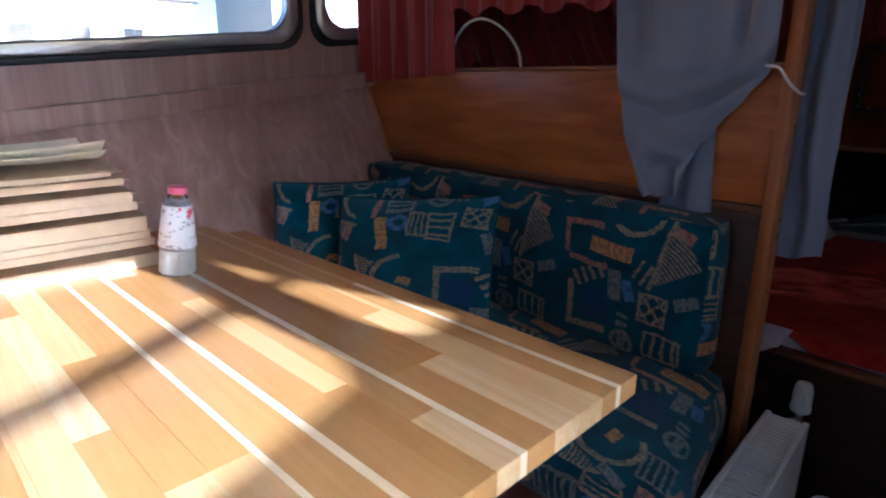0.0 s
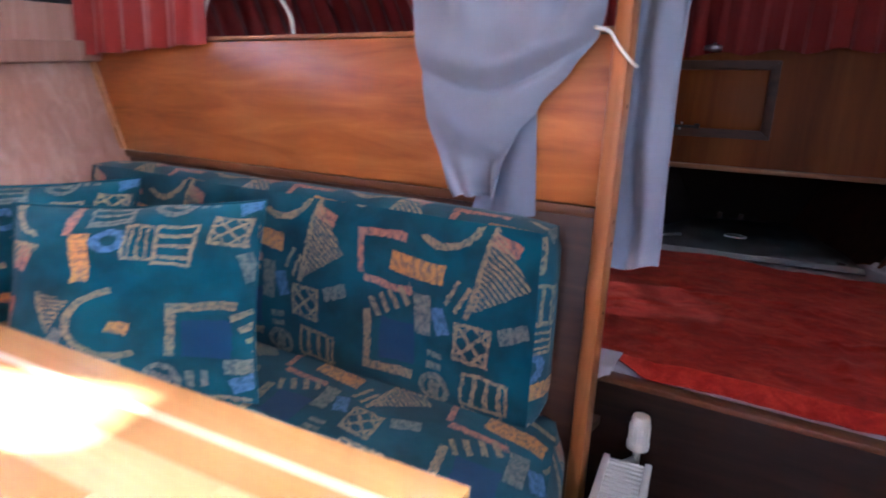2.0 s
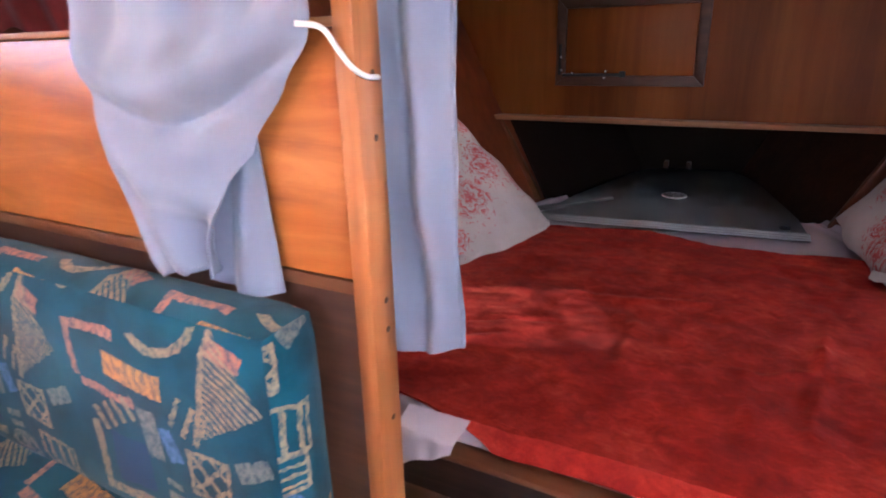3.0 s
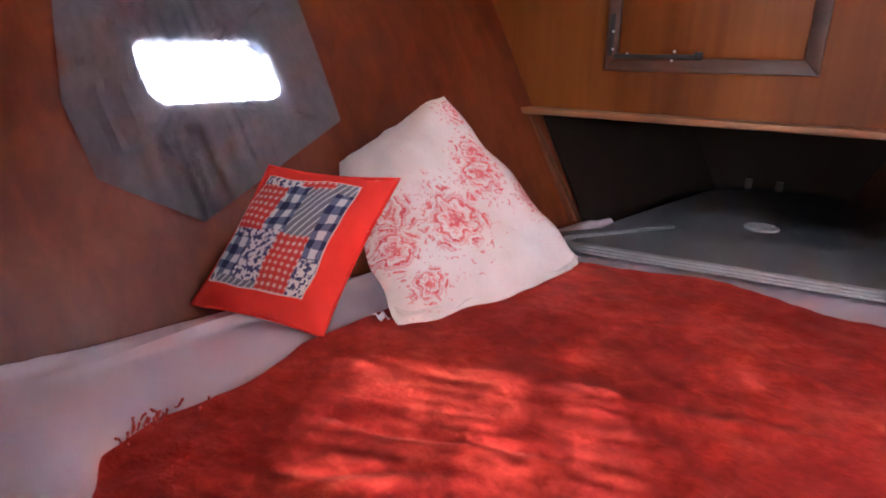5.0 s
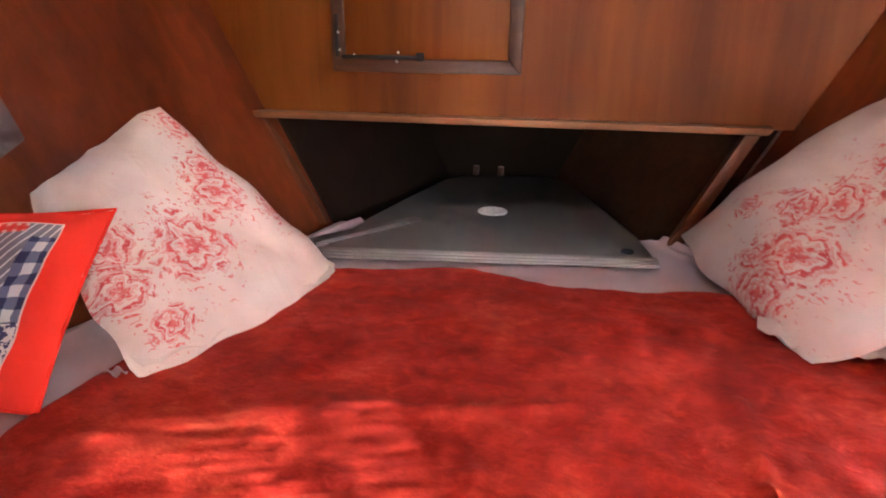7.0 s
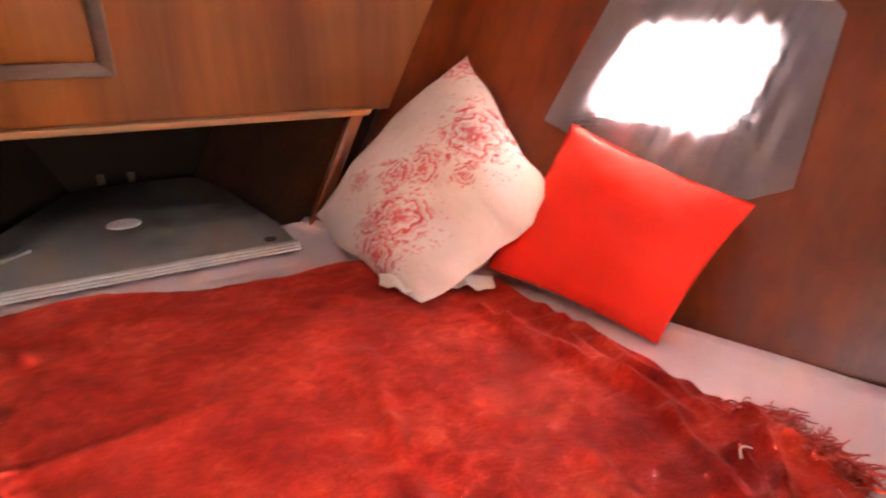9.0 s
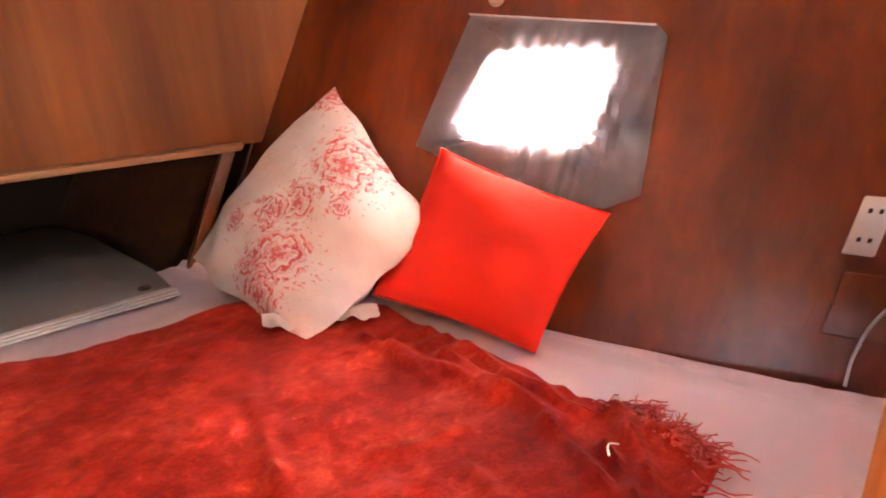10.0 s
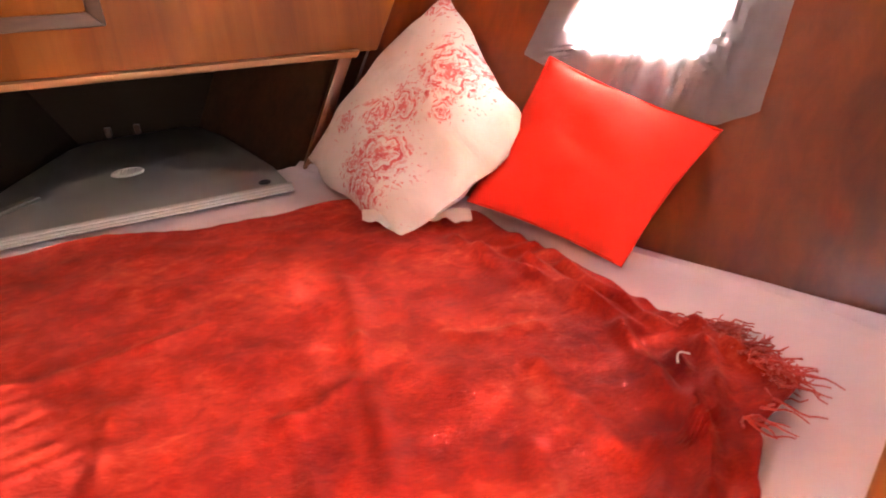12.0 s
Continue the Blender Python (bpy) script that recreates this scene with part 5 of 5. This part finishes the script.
z = TZ + 0.001
rnd = random.Random(5)
for i in range(8):
    th = (0.026, 0.034, 0.02, 0.03, 0.034, 0.022, 0.03, 0.018)[i]
    j, k2 = rnd.uniform(-0.002, 0.002), rnd.uniform(-0.004, 0.004)
    back_off = 0.13 * (1 - math.sqrt(max(0.0, 1 - ((z - TZ) / 0.26) ** 2)))
    magazine(-1.16 + j, -0.875 + j, 0.50 + k2, 0.985 + k2 - back_off, z, th, M_PLUM if i == 0 else M_COVER, 0.0)
    z += th + 0.0002
curl = thing("magazine", (-1.0, 0.75, z), "open magazine with curled pale cover on a pile", "magazine", "pile of magazines on the table")


def curled(off, lift):
    def fn(u, v):
        return Vector((-1.19 + 0.30 * u, 0.42 + 0.50 * v, z + off + lift * (abs(u - 0.45) * 1.9) ** 2.2 * (0.4 + 0.6 * v) + 0.004 * math.sin(v * 6)))
    return fn


part("page_block", sheet(curled(0.001, 0.0), 10, 14, 0.012), M_PAPER, curl)
part("cover", sheet(curled(0.015, 0.028), 20, 14, 0.0012), M_COVER2, curl)
part("cover", sheet(curled(0.0185, 0.042), 20, 14, 0.0012), M_COVER2, curl)
bottle = thing("clear_bottle", (-0.79, 1.0, TZ), "small tapering clear plastic bottle in a printed sleeve, pink cap", "bottle")
lean = Matrix.Rotation(radians(-7), 4, (0.75, -0.66, 0))
part("glass", lathe([(0.036, 0.0), (0.038, 0.006), (0.036, 0.06), (0.027, 0.15), (0.019, 0.168), (0.017, 0.174)], (-0.79, 1.0, TZ), 28, lean), M_GLASS, bottle)
part("sleeve", lathe([(0.0385, 0.062), (0.0388, 0.064), (0.0295, 0.15), (0.029, 0.151)], (-0.79, 1.0, TZ), 28, lean), M_SLEEVE, bottle, "white sleeve with grey and red print")
part("contents", lathe([(0.032, 0.003), (0.034, 0.01), (0.033, 0.055), (0.03, 0.057)], (-0.79, 1.0, TZ), 24, lean), M_WHITEPLASTIC, bottle, "white contents")
part("cap", lathe([(0.019, 0.174), (0.019, 0.188), (0.016, 0.190)], (-0.79, 1.0, TZ), 20, lean), plain("pink_plastic", (0.6, 0.12, 0.2), 0.4), bottle, "pink cap")

# ---------------------------------------------------------------- blue curtain at the post
CL = [(0.99, -0.222), (1.02, -0.238), (1.14, -0.292), (1.24, -0.315), (1.33, -0.345), (1.45, -0.362), (1.85, -0.39)]
CR = [(0.99, -0.155), (1.05, -0.142), (1.115, -0.124), (1.165, -0.098), (1.23, -0.043), (1.28, -0.004), (1.33, 0.008), (1.85, 0.008)]
CY = [(0.99, 1.926), (1.06, 1.915), (1.14, 1.912), (1.24, 1.916), (1.33, 1.94), (1.45, 1.95), (1.85, 1.952)]


def bell(x, w):
    return math.exp(-(x / w) ** 2)


def blue(u, v):
    """The gathered half: loose pleats above, a swag from the tie, and a pouch hanging below it."""
    z = 1.85 - v * (1.85 - 0.995)
    l_, r_ = level(CL, z), level(CR, z)
    x = l_ + (r_ - l_) * u
    up = min(1, max(0, (z - 1.22) / 0.14))
    f = up * (0.013 * math.sin(u * 12 + 0.9 + z * 1.5) + 0.006 * math.sin(u * 27 + z * 5))
    f -= up * 0.04 * bell(u - 0.80, 0.045) * min(1, max(0, (z - 1.27) / 0.08))
    ridge = 1.242 - 0.036 * math.sin(min(1.0, u * 1.08) * math.pi) + 0.05 * u ** 6
    full = min(1, 0.2 + u * 1.3)
    d = z - ridge
    f += full * (0.040 * bell(d - 0.026, 0.032) - 0.030 * bell(d + 0.020, 0.019))
    under = 1.165 - 0.05 * math.sin(u * 2.6)
    f += 0.024 * bell(z - under, 0.032) * bell(u - 0.55, 0.35) - 0.022 * bell(z - under + 0.055, 0.026) * bell(u - 0.7, 0.3)
    low = min(1, max(0, (1.12 - z) / 0.1))
    f += low * (0.018 * math.sin(u * 5.5 + 0.4) + 0.008 * math.sin(u * 13 + z * 20))
    y = level(CY, z) - f
    y += (1.97 - y) * u ** 3 * min(1, max(0.3, (1.5 - z) / 0.2)) * min(1, max(0.0, (z - 1.08) / 0.07))
    return Vector((x, min(y, 1.976), z + 0.012 * math.sin(u * 3) * (z < 1.0)))


def blue_tail(u, v):
    z = 1.17 - v * (1.17 - 0.968)
    l_, r_ = -0.17 - 0.05 * v, -0.106 + 0.012 * v
    x = l_ + (r_ - l_) * u
    y = 1.981 - 0.022 * max(0.0, math.sin(u * 4.6 - 1.4)) * v - 0.004 * math.sin(u * 10 + 1) * v
    return Vector((x, y, z - 0.006 * math.sin(u * 3.0) * v))


curtain = thing("blue_curtain", (0.0, 1.96, 0.9), "blue grey curtain tied to the door post with white cord", "curtain")
part("saloon_side", sheet(blue, 90, 150, 0.003), M_BLUE, curtain)
part("tail", sheet(blue_tail, 24, 24, 0.003), M_BLUE, curtain)


def blue_behind(u, v):
    z = 1.85 - v * (1.85 - 0.885)
    x = 0.0 + 0.110 * u + 0.004 * math.sin(z * 9)
    y = 2.066 + 0.014 * math.sin(u * 11 + z * 2.5) + 0.009 * math.sin(z * 24 + u * 5) * math.sin(z * 7 + 1)
    return Vector((x, y, z + 0.012 * (1 - u) * v * -1 + 0.006 * math.sin(u * 9) * v))


part("cabin_side", sheet(blue_behind, 40, 70, 0.003), M_BLUE, curtain)
part("hem", tube([blue_behind(1.0, i / 20) + Vector((0.001, 0, 0)) for i in range(21)], 0.004, 6), M_BLUE, curtain)
part("cord", tube(arc([(-0.008, 1.955, 1.292), (0.012, 1.972, 1.287), (0.028, 1.977, 1.265), (0.043, 1.978, 1.248), (0.052, 1.99, 1.238), (0.053, 2.01, 1.236)], 8), 0.0032, 8), M_CORD, curtain, "white tie cord")
part("rod", tube([(-0.42, 1.955, 1.852), (0.16, 2.0, 1.852)], 0.006), M_LIP, curtain)

# wire loop standing on the half bulkhead
loop = thing("wire_loop", (-0.88, 2.02, 1.30), "thin white wire arch standing on the half bulkhead", "wire")
part("wire", tube(arc([(-1.03, 2.018, 1.299), (-1.025, 2.018, 1.37), (-0.97, 2.018, 1.43), (-0.89, 2.018, 1.445), (-0.80, 2.018, 1.41), (-0.74, 2.018, 1.35), (-0.725, 2.018, 1.299)], 8), 0.0045, 8), M_CORD, loop)

# ---------------------------------------------------------------- radiator
rad = thing("radiator", (0.11, 1.8, 0.1), "white enamelled panel radiator with a slotted top grille", "radiator")
rm = Matrix.Translation((0.109, 2.085, 0)) @ Matrix.Rotation(radians(6.0), 4, "Z")
part("panel", box((-0.047, -0.62, 0.09), (-0.037, 0.0, 0.472), 0.003, rm), M_WHITEMETAL, rad)
part("panel", box((0.037, -0.62, 0.09), (0.047, 0.0, 0.472), 0.003, rm), M_WHITEMETAL, rad)
part("end_cover", box((-0.0365, -0.008, 0.09), (0.0365, 0.0, 0.476), 0.002, rm), M_WHITEMETAL, rad)
part("end_cover", box((-0.0365, -0.62, 0.09), (0.0365, -0.612, 0.476), 0.002, rm), M_WHITEMETAL, rad)
part("inner", box((-0.036, -0.61, 0.1), (0.036, -0.009, 0.40), 0, rm), M_DARK, rad)
part("grille_rail", box((-0.0475, -0.62, 0.4725), (-0.034, 0.0, 0.484), 0.002, rm), M_WHITEMETAL, rad)
part("grille_rail", box((0.034, -0.62, 0.4725), (0.0475, 0.0, 0.484), 0.002, rm), M_WHITEMETAL, rad)
bar = mesh_of(box((-0.0338, -0.0033, 0.474), (0.0338, 0.0033, 0.482), 0.001, None, 1), "grille_bar", M_WHITEMETAL)
for i in range(40):
    ob = new("grille_bar", bar)
    ob.parent = rad
    ob.matrix_parent_inverse = rad.matrix_basis.inverted()
    ob.matrix_basis = rm @ Matrix.Translation((0, -0.012 - 0.0152 * i, 0))
part("foot", box((-0.04, -0.08, 0.0), (0.04, -0.05, 0.09), 0.003, rm), M_WHITEMETAL, rad)
part("foot", box((-0.04, -0.56, 0.0), (0.04, -0.53, 0.09), 0.003, rm), M_WHITEMETAL, rad)
valve = thing("radiator_valve", (0.112, 2.165, 0.0), "white thermostatic valve head beside the radiator", "valve")
part("pipe", tube([(0.112, 2.165, 0.0), (0.112, 2.165, 0.47)], 0.008, 10), M_ALU, valve)
part("head", lathe([(0.014, 0.0), (0.023, 0.004), (0.024, 0.016), (0.0225, 0.02), (0.021, 0.024), (0.0215, 0.03), (0.0195, 0.07), (0.017, 0.078), (0.012, 0.08)], (0.112, 2.165, 0.465), 24), M_WHITEPLASTIC, valve)
for k in range(12):
    a = 2 * math.pi * k / 12
    part("rib", box((-0.0015, -0.0015, 0.478), (0.0015, 0.0015, 0.523), 0.0005, Matrix.Translation((0.112 + 0.0208 * math.cos(a), 2.165 + 0.0208 * math.sin(a), 0)), 1), M_WHITEPLASTIC, valve)
part("union", tube([(0.112, 2.165, 0.44), (0.075, 2.10, 0.44)], 0.009, 10), M_ALU, valve)
tub = thing("white_tub", (0.27, 2.06, 0.0), "white plastic tub with a rounded lid on the floor", "tub")
part("body", prism([(x, y, 0.0) for x, y in rounded(0.27, 2.06, 0.078, 0.062, 0.03, 5)], (0, 0, 0.275), 0.004), M_WHITEPLASTIC, tub)
part("lid", prism([(x, y, 0.2755) for x, y in rounded(0.27, 2.06, 0.084, 0.068, 0.034, 5)], (0, 0, 0.02), 0.006), M_WHITEPLASTIC, tub)

# small cabin lamp on the valance
puck = thing("cabin_lamp", (-0.058, 3.86, 1.45), "small dull metal cabin lamp, unlit, under the bow valance", "lamp")
part("body", lathe([(0.02, 0.0), (0.035, 0.004), (0.037, 0.018), (0.03, 0.024)], (-0.058, 3.835, 1.45), 20), M_ALU, puck)
part("arm", tube([(-0.058, 3.835, 1.474), (-0.058, 3.93, 1.50)], 0.006, 8), M_ALU, puck)

# ---------------------------------------------------------------- far side of the basin, seen through the saloon windows
def house(x, y, w, h, d, label):
    ob = thing("house", (x, y, -1.0), label, "house", "houses across the basin")
    part("wall", box((x - d, y - w / 2, -1.0), (x, y + w / 2, h), 0.02), M_FACADE, ob)
    part("roof", prism([(x + 0.3, y - w / 2 - 0.3, h), (x - d / 2, y - w / 2 - 0.3, h + d * 0.4), (x - d - 0.3, y - w / 2 - 0.3, h)], (0, w + 0.6, 0), 0), M_ROOF, ob)
    for fl in range(int((h + 1) // 2.9)):
        for k in range(int(w // 2.4)):
            yy, zz = y - w / 2 + 1.2 + 2.4 * k, 0.2 + 2.9 * fl
            win = part("window", box((x - 0.05, yy - 0.55, zz - 0.7), (x + 0.03, yy + 0.55, zz + 0.75), 0.01), M_WHITEPLASTIC, ob)
            part("pane", box((x + 0.031, yy - 0.46, zz - 0.6), (x + 0.045, yy + 0.46, zz + 0.65), 0), M_DARK, win)


house(-34, 6, 14, 5.2, 9, "pale rendered house with grey roof across the basin")
house(-36, 24, 11, 7.6, 9, "taller pale rendered house with grey roof across the basin")
house(-33, -12, 12, 4.6, 8, "low pale rendered house with grey roof across the basin")

# small loose bits
bit = thing("white_feather", (1.027, 2.505, 0.655), "tiny curled white feather on the red blanket", "feather")
bz = blanket_top(0.94, (2.505 - 2.235) / 1.235).z + 0.004
part("barb", tube(arc([(1.012, 2.498, bz), (1.02, 2.508, bz + 0.004), (1.03, 2.512, bz + 0.004), (1.042, 2.506, bz + 0.001)], 6), lambda t: 0.0022 * (1 - 0.6 * t), 6), M_CORD, bit)
scrap = thing("paper_scrap", (-0.40, 2.88, 0.645), "small crumpled white paper scrap beside the cushions", "paper")
part("paper", sheet(lambda u, v: Vector((-0.415 + 0.03 * u, 2.875 + 0.018 * v, 0.648 + 0.006 * math.sin(u * 7 + v * 5))), 8, 6, 0.001), M_SHEET, scrap)
spot = thing("reading_lamp", on_r(3.32, 1.33, 0.0), "small round chrome reading lamp above the window, unlit", "lamp")
part("rim", lathe([(0.022, 0.0), (0.022, 0.006), (0.016, 0.012), (0.012, 0.008)], on_r(3.32, 1.33, 0.004), 20, Vector((-1, -0.49, 0.5)).normalized().to_track_quat("Z", "Y").to_matrix().to_4x4()), M_ALU, spot)
for px in (-0.008, 0.105):
    peg = thing("locker_peg", (px, 4.78, 0.61), "short raw wooden peg at the back of the locker", "peg", "pegs in the bow locker")
    part("stick", box((px - 0.012, 4.775, 0.60), (px + 0.012, 4.80, 0.64), 0.003), M_DARKWOOD, peg)
